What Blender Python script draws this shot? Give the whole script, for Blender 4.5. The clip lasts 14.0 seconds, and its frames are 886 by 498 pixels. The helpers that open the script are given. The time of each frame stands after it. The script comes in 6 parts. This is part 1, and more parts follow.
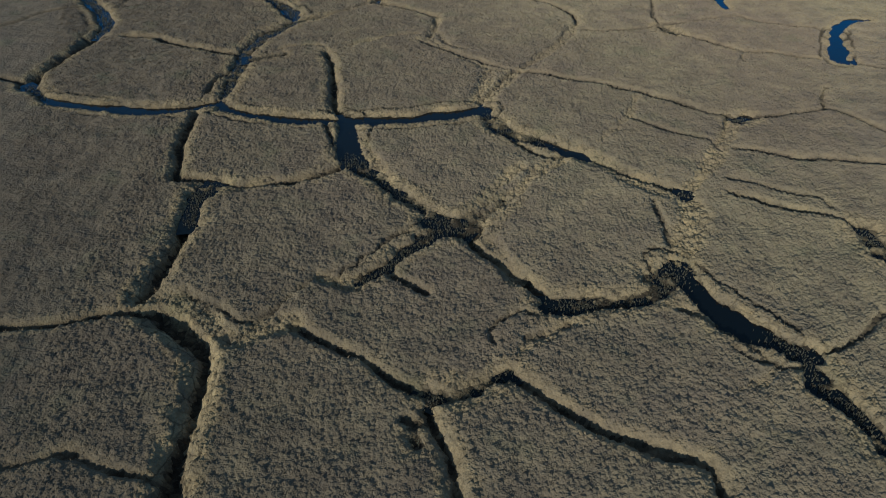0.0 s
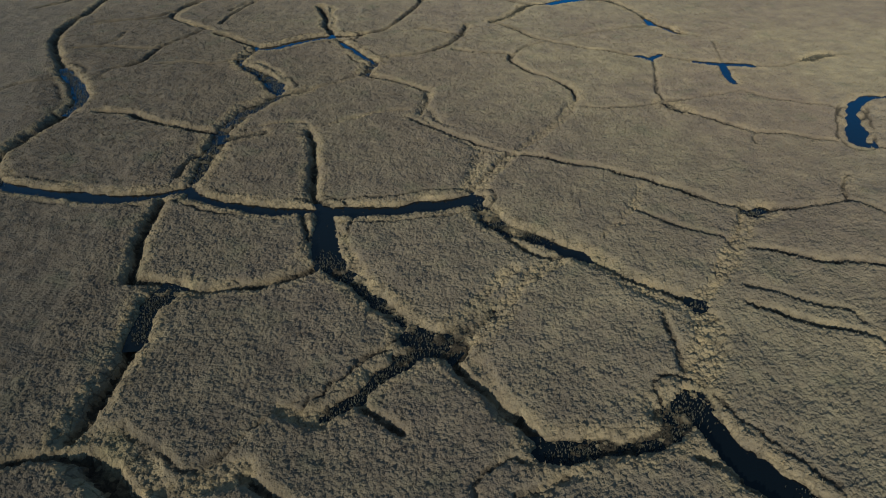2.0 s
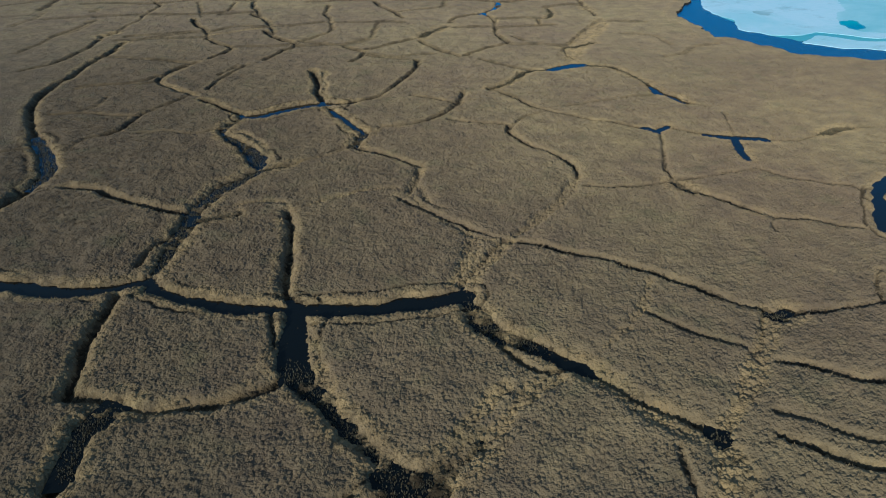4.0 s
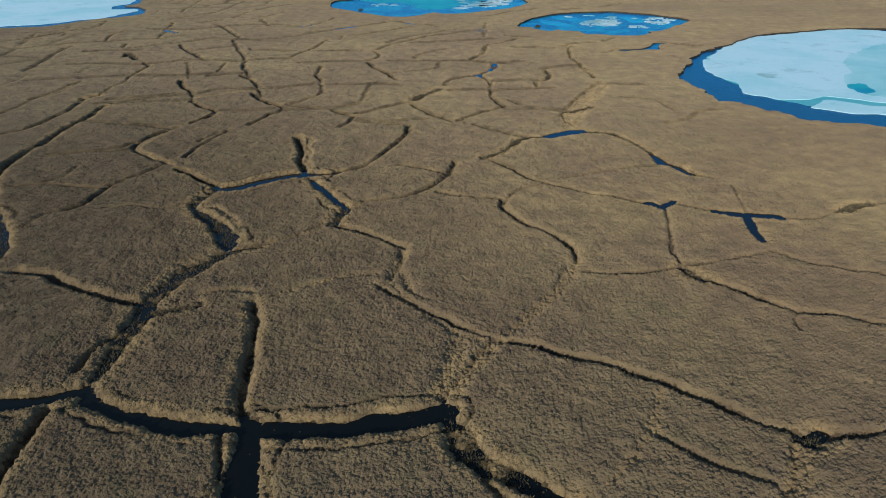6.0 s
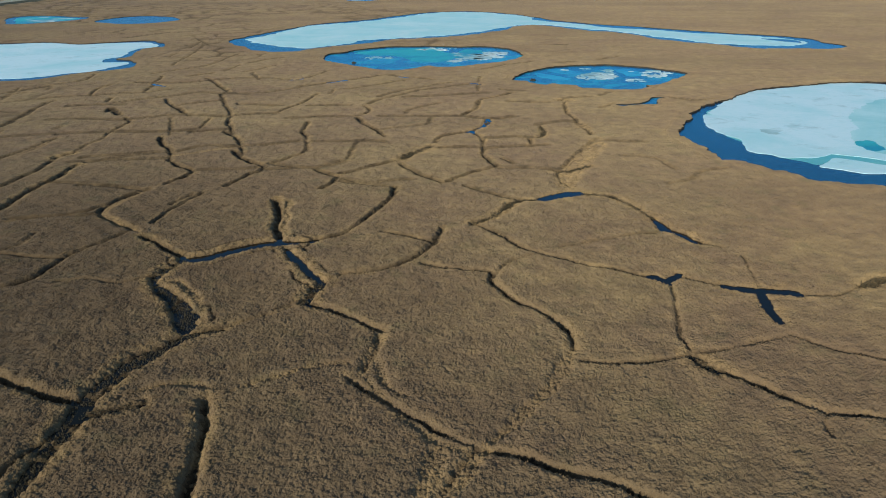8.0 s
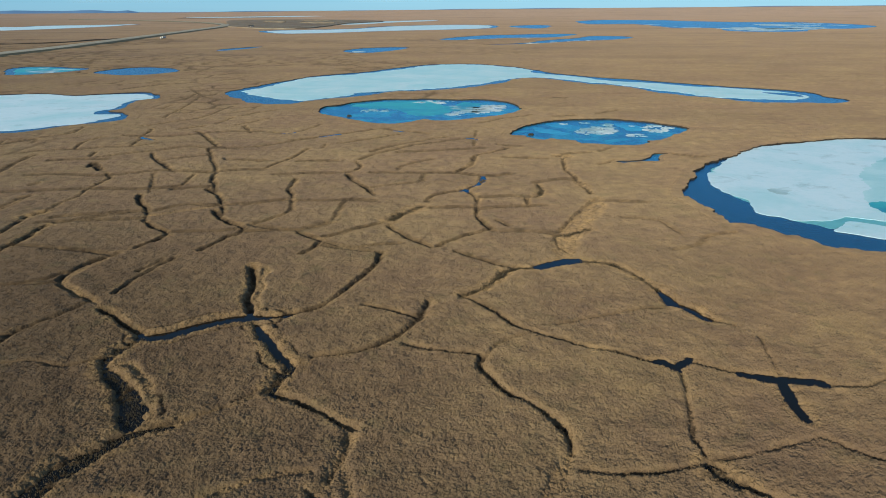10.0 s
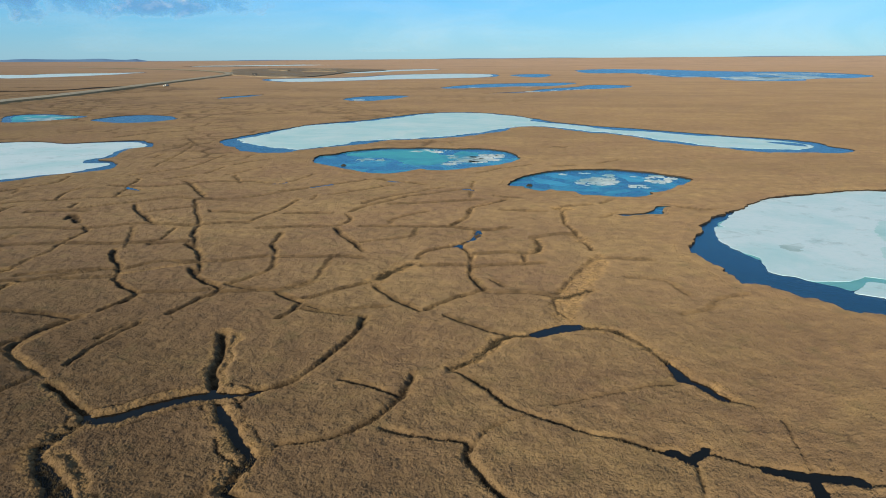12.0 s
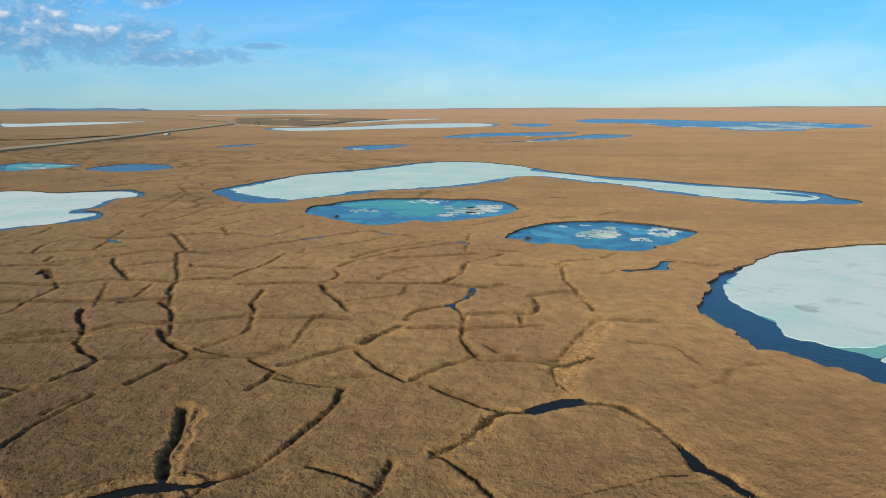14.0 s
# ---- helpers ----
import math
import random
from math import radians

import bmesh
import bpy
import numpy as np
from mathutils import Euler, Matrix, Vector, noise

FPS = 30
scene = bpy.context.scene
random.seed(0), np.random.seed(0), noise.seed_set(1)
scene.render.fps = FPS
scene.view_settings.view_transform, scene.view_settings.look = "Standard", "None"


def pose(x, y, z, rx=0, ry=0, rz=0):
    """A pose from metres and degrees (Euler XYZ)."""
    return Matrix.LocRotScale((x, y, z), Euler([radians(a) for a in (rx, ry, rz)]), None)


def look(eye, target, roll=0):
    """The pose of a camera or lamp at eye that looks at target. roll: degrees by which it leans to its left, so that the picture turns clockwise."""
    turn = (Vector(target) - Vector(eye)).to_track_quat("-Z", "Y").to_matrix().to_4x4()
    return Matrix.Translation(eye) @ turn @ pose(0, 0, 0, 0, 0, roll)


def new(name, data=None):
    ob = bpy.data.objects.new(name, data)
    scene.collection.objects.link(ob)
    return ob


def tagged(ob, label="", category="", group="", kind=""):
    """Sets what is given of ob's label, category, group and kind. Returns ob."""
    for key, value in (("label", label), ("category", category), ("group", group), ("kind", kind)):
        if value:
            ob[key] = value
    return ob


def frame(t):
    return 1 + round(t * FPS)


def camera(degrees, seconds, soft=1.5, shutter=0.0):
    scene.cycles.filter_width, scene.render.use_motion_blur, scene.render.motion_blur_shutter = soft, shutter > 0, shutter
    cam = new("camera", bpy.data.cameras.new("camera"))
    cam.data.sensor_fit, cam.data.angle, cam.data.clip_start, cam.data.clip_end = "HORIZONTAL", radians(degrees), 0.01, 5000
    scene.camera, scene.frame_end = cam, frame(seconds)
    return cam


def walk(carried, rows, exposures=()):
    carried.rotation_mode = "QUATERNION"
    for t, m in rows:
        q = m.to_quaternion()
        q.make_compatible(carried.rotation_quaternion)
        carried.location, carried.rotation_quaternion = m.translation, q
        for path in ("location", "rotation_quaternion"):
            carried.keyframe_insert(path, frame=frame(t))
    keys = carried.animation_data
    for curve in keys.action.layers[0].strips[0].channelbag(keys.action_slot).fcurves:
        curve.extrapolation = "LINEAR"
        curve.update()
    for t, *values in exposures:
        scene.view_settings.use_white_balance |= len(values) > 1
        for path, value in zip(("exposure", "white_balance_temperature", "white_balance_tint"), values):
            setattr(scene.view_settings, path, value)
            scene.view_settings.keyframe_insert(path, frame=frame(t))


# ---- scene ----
cam = camera(64.6, 14.0, soft=0.95)
PATH = [
    (0, (0.001, -0.018, 35.019), (0.011, 1.556, 33.785), -0.7),
    (0.5, (0.426, 2.171, 34.99), (0.434, 3.763, 33.78), -0.6),
    (1, (0.871, 4.361, 35.042), (0.878, 5.974, 33.859), -0.6),
    (1.5, (1.28, 6.531, 35.175), (1.287, 8.163, 34.018), -0.6),
    (2, (1.705, 8.727, 35.314), (1.708, 10.377, 34.184), -0.6),
    (2.5, (2.121, 10.915, 35.34), (2.121, 12.583, 34.237), -0.5),
    (3, (2.529, 13.107, 35.347), (2.527, 14.793, 34.271), -0.5),
    (3.2, (2.699, 13.961, 35.35), (2.695, 15.654, 34.285), -0.5),
    (5.3, (4.657, 23.287, 35.419), (4.641, 25.053, 34.48), -0.3),
    (5.5, (4.829, 24.185, 35.427), (4.813, 25.957, 34.499), -0.4),
    (6, (5.256, 26.432, 35.509), (5.24, 28.22, 34.612), -0.3),
    (6.5, (5.698, 28.599, 35.568), (5.682, 30.401, 34.701), -0.3),
    (7, (6.155, 30.732, 35.535), (6.14, 32.548, 34.697), -0.2),
    (7.5, (6.627, 32.895, 35.459), (6.611, 34.724, 34.65), -0.3),
    (8, (7.055, 35.136, 35.434), (7.04, 36.978, 34.655), -0.3),
    (8.2, (7.242, 36.026, 35.439), (7.226, 37.873, 34.673), -0.2),
    (10.5, (9.36, 45.998, 35.693), (9.34, 47.898, 35.069), -0.1),
    (11, (9.792, 48.159, 35.651), (9.771, 50.069, 35.058), -0.1),
    (11.5, (10.22, 50.284, 35.611), (10.197, 52.203, 35.048), -0.1),
    (12, (10.652, 52.445, 35.559), (10.627, 54.373, 35.027), -0.0),
    (12.5, (11.122, 54.597, 35.497), (11.095, 56.533, 34.999), 0.0),
    (13, (11.528, 56.784, 35.485), (11.5, 58.729, 35.018), 0.0),
    (13.5, (11.996, 58.962, 35.474), (11.965, 60.913, 35.038), 0.1),
    (14, (12.412, 61.139, 35.473), (12.382, 63.098, 35.072), 0.1),
]
walk(cam, [(t, look(eye, target, roll)) for t, eye, target, roll in PATH],
     exposures=[(0, -0.05, 4930, -11), (3, 0.01, 5100, -12), (5.5, 0.03, 5600, -8), (8, 0.08, 6230, -5), (11, 0.13, 6880, 1), (14, 0.21, 8150, 5)])

# ---- light ----
SUN_EL, SUN_AZ = radians(18.45), radians(180 + 30.7)      # low sun, behind the camera's left shoulder
world = bpy.data.worlds.new("sky")
scene.world = world
world.use_nodes = True
wn = world.node_tree
sky = wn.nodes.new("ShaderNodeTexSky")
sky.sky_type = "NISHITA"
sky.sun_disc = False
sky.sun_elevation, sky.sun_rotation = SUN_EL, SUN_AZ
sky.altitude, sky.air_density, sky.dust_density, sky.ozone_density = 0, 1.0, 0.0, 5.0
background = wn.nodes["Background"]
cool = wn.nodes.new("ShaderNodeMix")
cool.data_type, cool.blend_type = "RGBA", "MULTIPLY"
cool.inputs[0].default_value = 1.0
cool.inputs[7].default_value = (0.37, 0.95, 1.58, 1)       # crisp northern air, bluer than the model's
haze = wn.nodes.new("ShaderNodeMix")
haze.data_type = "RGBA"
haze.inputs[0].default_value = 0.36
haze.inputs[7].default_value = (0.9, 6.2, 14.6, 1)        # even veil of blue haze over all of it
wn.links.new(sky.outputs["Color"], cool.inputs[6])
wn.links.new(cool.outputs[2], haze.inputs[6])
direction = wn.nodes.new("ShaderNodeTexCoord")
height = wn.nodes.new("ShaderNodeSeparateXYZ")
aloft = wn.nodes.new("ShaderNodeMapRange")
aloft.interpolation_type = "SMOOTHSTEP"
aloft.inputs["From Min"].default_value, aloft.inputs["From Max"].default_value = 0.14, 0.55
aloft.inputs["To Max"].default_value = 0.85
grey_overhead = wn.nodes.new("ShaderNodeMix")
grey_overhead.data_type = "RGBA"
grey_overhead.inputs[7].default_value = (1.9, 2.25, 2.7, 1)       # greyer unseen sky overhead, added to make the light in shade less blue
wn.links.new(direction.outputs["Generated"], height.inputs[0])
wn.links.new(height.outputs["Z"], aloft.inputs["Value"])
wn.links.new(aloft.outputs["Result"], grey_overhead.inputs[0])
low = wn.nodes.new("ShaderNodeMapRange")
low.interpolation_type = "SMOOTHSTEP"
low.inputs["From Min"].default_value, low.inputs["From Max"].default_value = 0.16, -0.01
dusty = wn.nodes.new("ShaderNodeMix")
dusty.data_type, dusty.blend_type = "RGBA", "MULTIPLY"
dusty.inputs[7].default_value = (1.85, 1.00, 0.83, 1)     # paler, greyer air low over the plain
wn.links.new(height.outputs["Z"], low.inputs["Value"])
wn.links.new(low.outputs["Result"], dusty.inputs[0])
wn.links.new(haze.outputs[2], dusty.inputs[6])
wn.links.new(dusty.outputs[2], grey_overhead.inputs[6])
wn.links.new(grey_overhead.outputs[2], background.inputs["Color"])
background.inputs["Strength"].default_value = 0.088
sun = new("sun", bpy.data.lights.new("sun", "SUN"))
sun.data.energy, sun.data.angle, sun.data.color = 5.0, radians(0.53), (1.0, 0.90, 0.76)
toward_sun = Vector((math.sin(SUN_AZ) * math.cos(SUN_EL), math.cos(SUN_AZ) * math.cos(SUN_EL), math.sin(SUN_EL)))
sun.matrix_world = look(toward_sun * 200, (0, 0, 0))


# ---- materials ----
def material(name, roughness=0.9, specular=0.3):
    m = bpy.data.materials.new(name)
    m.use_nodes = True
    b = m.node_tree.nodes["Principled BSDF"]
    b.inputs["Roughness"].default_value = roughness
    b.inputs["Specular IOR Level"].default_value = specular
    return m, m.node_tree, b


def node(tree, kind, **values):
    n = tree.nodes.new(kind)
    for key, value in values.items():
        n.inputs[key.replace("_", " ")].default_value = value
    return n


def place(tree, sx=1.0, sy=1.0, sz=1.0):
    """Object coordinates in metres, stretched."""
    c = tree.nodes.new("ShaderNodeTexCoord")
    m = node(tree, "ShaderNodeMapping", Scale=(sx, sy, sz))
    tree.links.new(c.outputs["Object"], m.inputs["Vector"])
    return m.outputs["Vector"]


def noise_of(tree, vector, scale, detail=4.0, rough=0.55, distortion=0.0):
    n = node(tree, "ShaderNodeTexNoise", Scale=scale, Detail=detail, Roughness=rough, Distortion=distortion)
    tree.links.new(vector, n.inputs["Vector"])
    return n.outputs["Fac"]


def ramp(tree, fac, *stops):
    r = tree.nodes.new("ShaderNodeValToRGB")
    while len(r.color_ramp.elements) < len(stops):
        r.color_ramp.elements.new(0.5)
    for e, (at, colour) in zip(r.color_ramp.elements, stops):
        e.position, e.color = at, (*colour, 1) if len(colour) == 3 else colour
    tree.links.new(fac, r.inputs["Fac"])
    return r.outputs["Color"]


def grey(tree, fac, lo, hi):
    """0 at lo, 1 at hi; lo may lie above hi."""
    m = tree.nodes.new("ShaderNodeMapRange")
    m.inputs["From Min"].default_value, m.inputs["From Max"].default_value = lo, hi
    tree.links.new(fac, m.inputs["Value"])
    return m.outputs["Result"]


def mix(tree, fac, a, b, how="MIX"):
    m = tree.nodes.new("ShaderNodeMix")
    m.data_type, m.blend_type = "RGBA", how
    for socket, value in ((m.inputs[0], fac), (m.inputs[6], a), (m.inputs[7], b)):
        if isinstance(value, (int, float)):
            socket.default_value = value
        elif isinstance(value, tuple):
            socket.default_value = (*value, 1)
        else:
            tree.links.new(value, socket)
    return m.outputs[2]


def sums(tree, how, a, b):
    m = tree.nodes.new("ShaderNodeMath")
    m.operation = how
    for socket, value in ((m.inputs[0], a), (m.inputs[1], b)):
        if isinstance(value, (int, float)):
            socket.default_value = value
        else:
            tree.links.new(value, socket)
    return m.outputs[0]


def attribute(tree, name):
    a = tree.nodes.new("ShaderNodeAttribute")
    a.attribute_name = name
    return a.outputs["Fac"]


def relief(tree, shader, height, distance, strength=1.0):
    b = node(tree, "ShaderNodeBump", Strength=strength, Distance=distance)
    tree.links.new(height, b.inputs["Height"])
    tree.links.new(b.outputs["Normal"], shader.inputs["Normal"])


def tundra_material():
    m, t, s = material("dry_sedge_tundra", 1.0, 0.06)
    s.inputs["Diffuse Roughness"].default_value = 1.0
    s.inputs["Sheen Weight"].default_value = 0.06            # fuzz of dead blades
    s.inputs["Sheen Roughness"].default_value = 0.45
    s.inputs["Sheen Tint"].default_value = (0.60, 0.45, 0.28, 1)
    v = place(t)
    broad = noise_of(t, v, 0.035, 5, 0.6, 0.4)
    middle = noise_of(t, v, 0.35, 5, 0.62)
    blades = noise_of(t, v, 7.0, 3, 0.7)
    lumps = noise_of(t, v, 4.2, 2, 0.6)
    straw = ramp(t, middle, (0.30, (0.168, 0.116, 0.071)), (0.50, (0.223, 0.154, 0.088)), (0.72, (0.284, 0.197, 0.106)))
    heath = ramp(t, middle, (0.30, (0.143, 0.095, 0.066)), (0.55, (0.202, 0.133, 0.084)), (0.75, (0.254, 0.167, 0.096)))
    c = mix(t, grey(t, broad, 0.38, 0.62), straw, heath)
    axes = t.nodes.new("ShaderNodeSeparateXYZ")
    t.links.new(v, axes.inputs[0])
    zone = sums(t, "ADD", axes.outputs["X"], sums(t, "MULTIPLY", noise_of(t, v, 0.03, 4, 0.6), 40.0))
    zone = sums(t, "MULTIPLY", grey(t, zone, 35.0, -20.0), grey(t, axes.outputs["Y"], 190.0, 135.0))
    c = mix(t, sums(t, "MULTIPLY", zone, 0.93), c, ramp(t, middle, (0.30, (0.082, 0.055, 0.036)), (0.75, (0.147, 0.098, 0.062))))   # russet west, darkened: shade seen between tussocks there is put into the colour
    patchy = sums(t, "MULTIPLY", attribute(t, "rim"), sums(t, "MULTIPLY", grey(t, noise_of(t, v, 0.55, 6, 0.65), 0.28, 0.64), 0.90))
    c = mix(t, patchy, c, ramp(t, middle, (0.3, (0.325, 0.207, 0.098)), (0.7, (0.435, 0.280, 0.130))))
    c = mix(t, sums(t, "MULTIPLY", grey(t, lumps, 0.50, 0.30), 0.10), c, (0.045, 0.033, 0.023))
    c = mix(t, sums(t, "MULTIPLY", grey(t, blades, 0.58, 0.36), 0.25), c, (0.054, 0.039, 0.026))
    crack = t.nodes.new("ShaderNodeTexVoronoi")
    crack.feature = "DISTANCE_TO_EDGE"
    crack.inputs["Scale"].default_value = 0.75
    wobble = node(t, "ShaderNodeTexNoise", Scale=1.3, Detail=4.0)
    t.links.new(v, wobble.inputs["Vector"])
    t.links.new(mix(t, 0.8, v, wobble.outputs["Color"], "ADD"), crack.inputs["Vector"])
    split = sums(t, "MULTIPLY", grey(t, crack.outputs["Distance"], 0.07, 0.015), grey(t, attribute(t, "rim"), 0.35, 0.8))
    c = mix(t, sums(t, "MULTIPLY", split, 0.55), c, (0.029, 0.021, 0.014))
    streaks = noise_of(t, place(t, 0.006, 0.02, 1), 1.0, 6, 0.65)
    c = mix(t, sums(t, "MULTIPLY", grey(t, streaks, 0.47, 0.67), 0.55), c, (0.116, 0.079, 0.053))
    small = noise_of(t, place(t, 0.03, 0.09, 1), 1.0, 5, 0.65)
    c = mix(t, sums(t, "MULTIPLY", grey(t, small, 0.52, 0.70), 0.4), c, (0.121, 0.079, 0.052))
    c = mix(t, sums(t, "MULTIPLY", grey(t, axes.outputs["Y"], 450.0, 2600.0), 0.65), c, ramp(t, small, (0.3, (0.190, 0.137, 0.115)), (0.7, (0.315, 0.222, 0.180))))   # paler and pinkish with distance: the air's haze put into the colour
    bands = noise_of(t, place(t, 0.0022, 0.011, 1), 1.0, 6, 0.7)
    c = mix(t, sums(t, "MULTIPLY", grey(t, bands, 0.50, 0.66), sums(t, "MULTIPLY", grey(t, axes.outputs["Y"], 350.0, 800.0), 0.6)), c, (0.105, 0.075, 0.062))   # bands of darker heath on the far plain
    moss = sums(t, "MULTIPLY", grey(t, noise_of(t, v, 0.22, 3, 0.5), 0.58, 0.72), 0.30)
    c = mix(t, moss, c, (0.094, 0.087, 0.045))
    # dark peat; in dry cracks and slits their shade is put in too
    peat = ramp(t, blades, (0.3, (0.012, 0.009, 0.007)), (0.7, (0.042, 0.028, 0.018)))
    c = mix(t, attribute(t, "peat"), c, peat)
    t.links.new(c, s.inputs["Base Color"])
    swells = sums(t, "MULTIPLY", noise_of(t, v, 0.28, 5, 0.62), 5.0)
    relief(t, s, sums(t, "ADD", swells, sums(t, "ADD", sums(t, "MULTIPLY", blades, 0.15), lumps)), 0.14, 1.0)
    return m


def water_material(name, body, ripple=0.02, rough=0.06, gloss=0.5, bed=None):
    m, t, s = material(name, rough, gloss)
    s.inputs["IOR"].default_value = 1.33
    v = place(t)
    c = mix(t, noise_of(t, v, 0.05, 3), body, tuple(0.6 * k for k in body))
    if bed:                                               # pale bottom ice seen through the water
        c = mix(t, grey(t, noise_of(t, v, 0.09, 4, 0.6, 0.8), 0.46, 0.70), c, bed)
    t.links.new(c, s.inputs["Base Color"])
    relief(t, s, noise_of(t, v, 1.6, 4, 0.6), ripple)
    return m


def ice_material(name, snow, blue, lo, hi, rough=0.55, specular=0.4, dirty=0.0):
    m, t, s = material(name, rough, specular)
    v = place(t)
    big = noise_of(t, v, 0.045, 6, 0.62, 0.6)
    fine = noise_of(t, v, 0.5, 6, 0.65, 0.4)
    c = mix(t, grey(t, big, lo, hi), snow, blue)
    c = mix(t, sums(t, "MULTIPLY", grey(t, fine, 0.48, 0.72), 0.35), c, blue)
    soot = sums(t, "MULTIPLY", grey(t, noise_of(t, v, 0.11, 7, 0.72, 0.2), 0.56, 0.78), dirty)
    c = mix(t, soot, c, (0.20, 0.34, 0.36))
    t.links.new(c, s.inputs["Base Color"])
    relief(t, s, fine, 0.06)
    return m


def gravel_material():
    m, t, s = material("grey_gravel", 0.95, 0.2)
    v = place(t)
    t.links.new(ramp(t, noise_of(t, v, 0.06, 6, 0.65), (0.3, (0.25, 0.215, 0.16)), (0.7, (0.43, 0.39, 0.30))), s.inputs["Base Color"])
    relief(t, s, noise_of(t, v, 2.0, 4), 0.1)
    return m


def cloud_material():
    """Broken low cloud: dense where noise and a bank's outline agree, clear air between."""
    m, t, s = material("broken_cloud", 1.0, 0.0)
    c = t.nodes.new("ShaderNodeTexCoord").outputs["Object"]
    axes = t.nodes.new("ShaderNodeSeparateXYZ")
    t.links.new(c, axes.inputs[0])
    x, z = axes.outputs["X"], axes.outputs["Z"]
    outline = -1.0
    for cx, cz, a, h in ((-2650, 510, 600, 230), (-2150, 430, 600, 150), (-1780, 335, 620, 70), (-1890, 690, 200, 60), (-1200, 400, 170, 25)):
        u = sums(t, "POWER", sums(t, "DIVIDE", sums(t, "SUBTRACT", x, cx), a), 2.0)
        w = sums(t, "POWER", sums(t, "DIVIDE", sums(t, "SUBTRACT", z, cz), h), 2.0)
        one = sums(t, "SUBTRACT", 1.0, sums(t, "ADD", u, w))
        outline = one if outline == -1.0 else sums(t, "MAXIMUM", outline, one)
    outline = sums(t, "MAXIMUM", outline, -1.5)
    v = place(t, 0.75, 1, 1.15)
    puffs = noise_of(t, v, 0.0075, 8, 0.62, 0.25)
    above = t.nodes.new("ShaderNodeVectorMath")
    above.inputs[1].default_value = (-18, 0, 46)
    t.links.new(v, above.inputs[0])
    dense = sums(t, "ADD", sums(t, "MULTIPLY", outline, 0.26), puffs)
    lit = sums(t, "SUBTRACT", puffs, noise_of(t, above.outputs[0], 0.0075, 8, 0.62, 0.25))    # tops turned to the light: their brightening is put into the colour
    lit = sums(t, "ADD", lit, sums(t, "MULTIPLY", grey(t, z, 250.0, 620.0), 0.16))
    body = ramp(t, lit, (0.05, (0.09, 0.24, 0.50)), (0.20, (0.22, 0.35, 0.58)), (0.38, (0.60, 0.63, 0.72)))
    t.links.new(mix(t, grey(t, dense, 0.44, 0.58), (0.60, 0.66, 0.74), body), s.inputs["Base Color"])
    veil = sums(t, "MULTIPLY", grey(t, noise_of(t, place(t, 0.3, 1, 1.6), 0.0026, 5, 0.6, 0.6), 0.45, 0.80), 0.16)
    alpha = sums(t, "MAXIMUM", sums(t, "MULTIPLY", grey(t, dense, 0.45, 0.80), 0.85), sums(t, "MULTIPLY", veil, grey(t, z, 900.0, 450.0)))
    t.links.new(alpha, s.inputs["Alpha"])
    return m


def pad_material():
    """Gravel worn thin: heath, bare earth and grey stone by patches."""
    m, t, s = material("patchy_gravel_pad", 0.95, 0.2)
    v = place(t)
    c = ramp(t, noise_of(t, v, 0.05, 6, 0.65), (0.3, (0.17, 0.135, 0.095)), (0.7, (0.33, 0.27, 0.19)))
    c = mix(t, grey(t, noise_of(t, v, 0.013, 6, 0.65, 0.5), 0.42, 0.60), c, (0.21, 0.148, 0.100))
    c = mix(t, sums(t, "MULTIPLY", grey(t, noise_of(t, v, 0.03, 5, 0.7, 0.6), 0.56, 0.68), 0.75), c, (0.085, 0.072, 0.055))
    t.links.new(c, s.inputs["Base Color"])
    relief(t, s, noise_of(t, v, 0.3, 5, 0.65), 0.6)
    return m


def plain_material(name, lo, hi, scale=2.0, rough=0.8):
    m, t, s = material(name, rough, 0.3)
    n = noise_of(t, place(t), scale, 5, 0.6)
    t.links.new(ramp(t, n, (0.3, lo), (0.7, hi)), s.inputs["Base Color"])
    relief(t, s, n, 0.04)
    return m


TUNDRA = tundra_material()
LAKE_WATER = water_material("lake_water", (0.002, 0.034, 0.085), 0.05, 0.24)
POND_WATER = water_material("pond_water", (0.006, 0.110, 0.240), 0.05, 0.24, bed=(0.030, 0.29, 0.36))
DARK_WATER = water_material("peat_water", (0.005, 0.006, 0.007), 0.012, 0.05, 0.27)
LAKE_ICE = ice_material("snowy_lake_ice", (0.65, 0.80, 0.87), (0.43, 0.70, 0.76), 0.46, 0.74, 0.6, 0.15, 0.75)
WET_ICE = ice_material("wet_turquoise_ice", (0.66, 0.83, 0.85), (0.42, 0.72, 0.76), 0.34, 0.70, 0.55, 0.2, 0.3)
SUNK_ICE = ice_material("sunken_ice", (0.045, 0.36, 0.42), (0.010, 0.17, 0.29), 0.38, 0.62, 0.24, 0.5)
TEAL_ICE = ice_material("flooded_ice", (0.06, 0.44, 0.41), (0.025, 0.26, 0.34), 0.40, 0.60, 0.35, 0.25)
GREEN_ICE = ice_material("thin_green_ice", (0.26, 0.58, 0.54), (0.13, 0.42, 0.44), 0.35, 0.65, 0.4, 0.3)
THAWED_ICE = ice_material("thawing_ice", (0.55, 0.76, 0.79), (0.33, 0.62, 0.65), 0.36, 0.60, 0.5, 0.2)
SLUSH = ice_material("grey_slush", (0.63, 0.78, 0.84), (0.33, 0.49, 0.51), 0.42, 0.60, 0.6, 0.2, 0.5)
ROTTEN_ICE = ice_material("rotten_white_ice", (0.70, 0.76, 0.76), (0.20, 0.40, 0.46), 0.40, 0.62, 0.6, 0.3, 0.7)
GRAVEL = gravel_material()
PAD = pad_material()
VERGE = plain_material("mossy_road_verge", (0.075, 0.070, 0.045), (0.16, 0.14, 0.085), 0.3, 0.95)
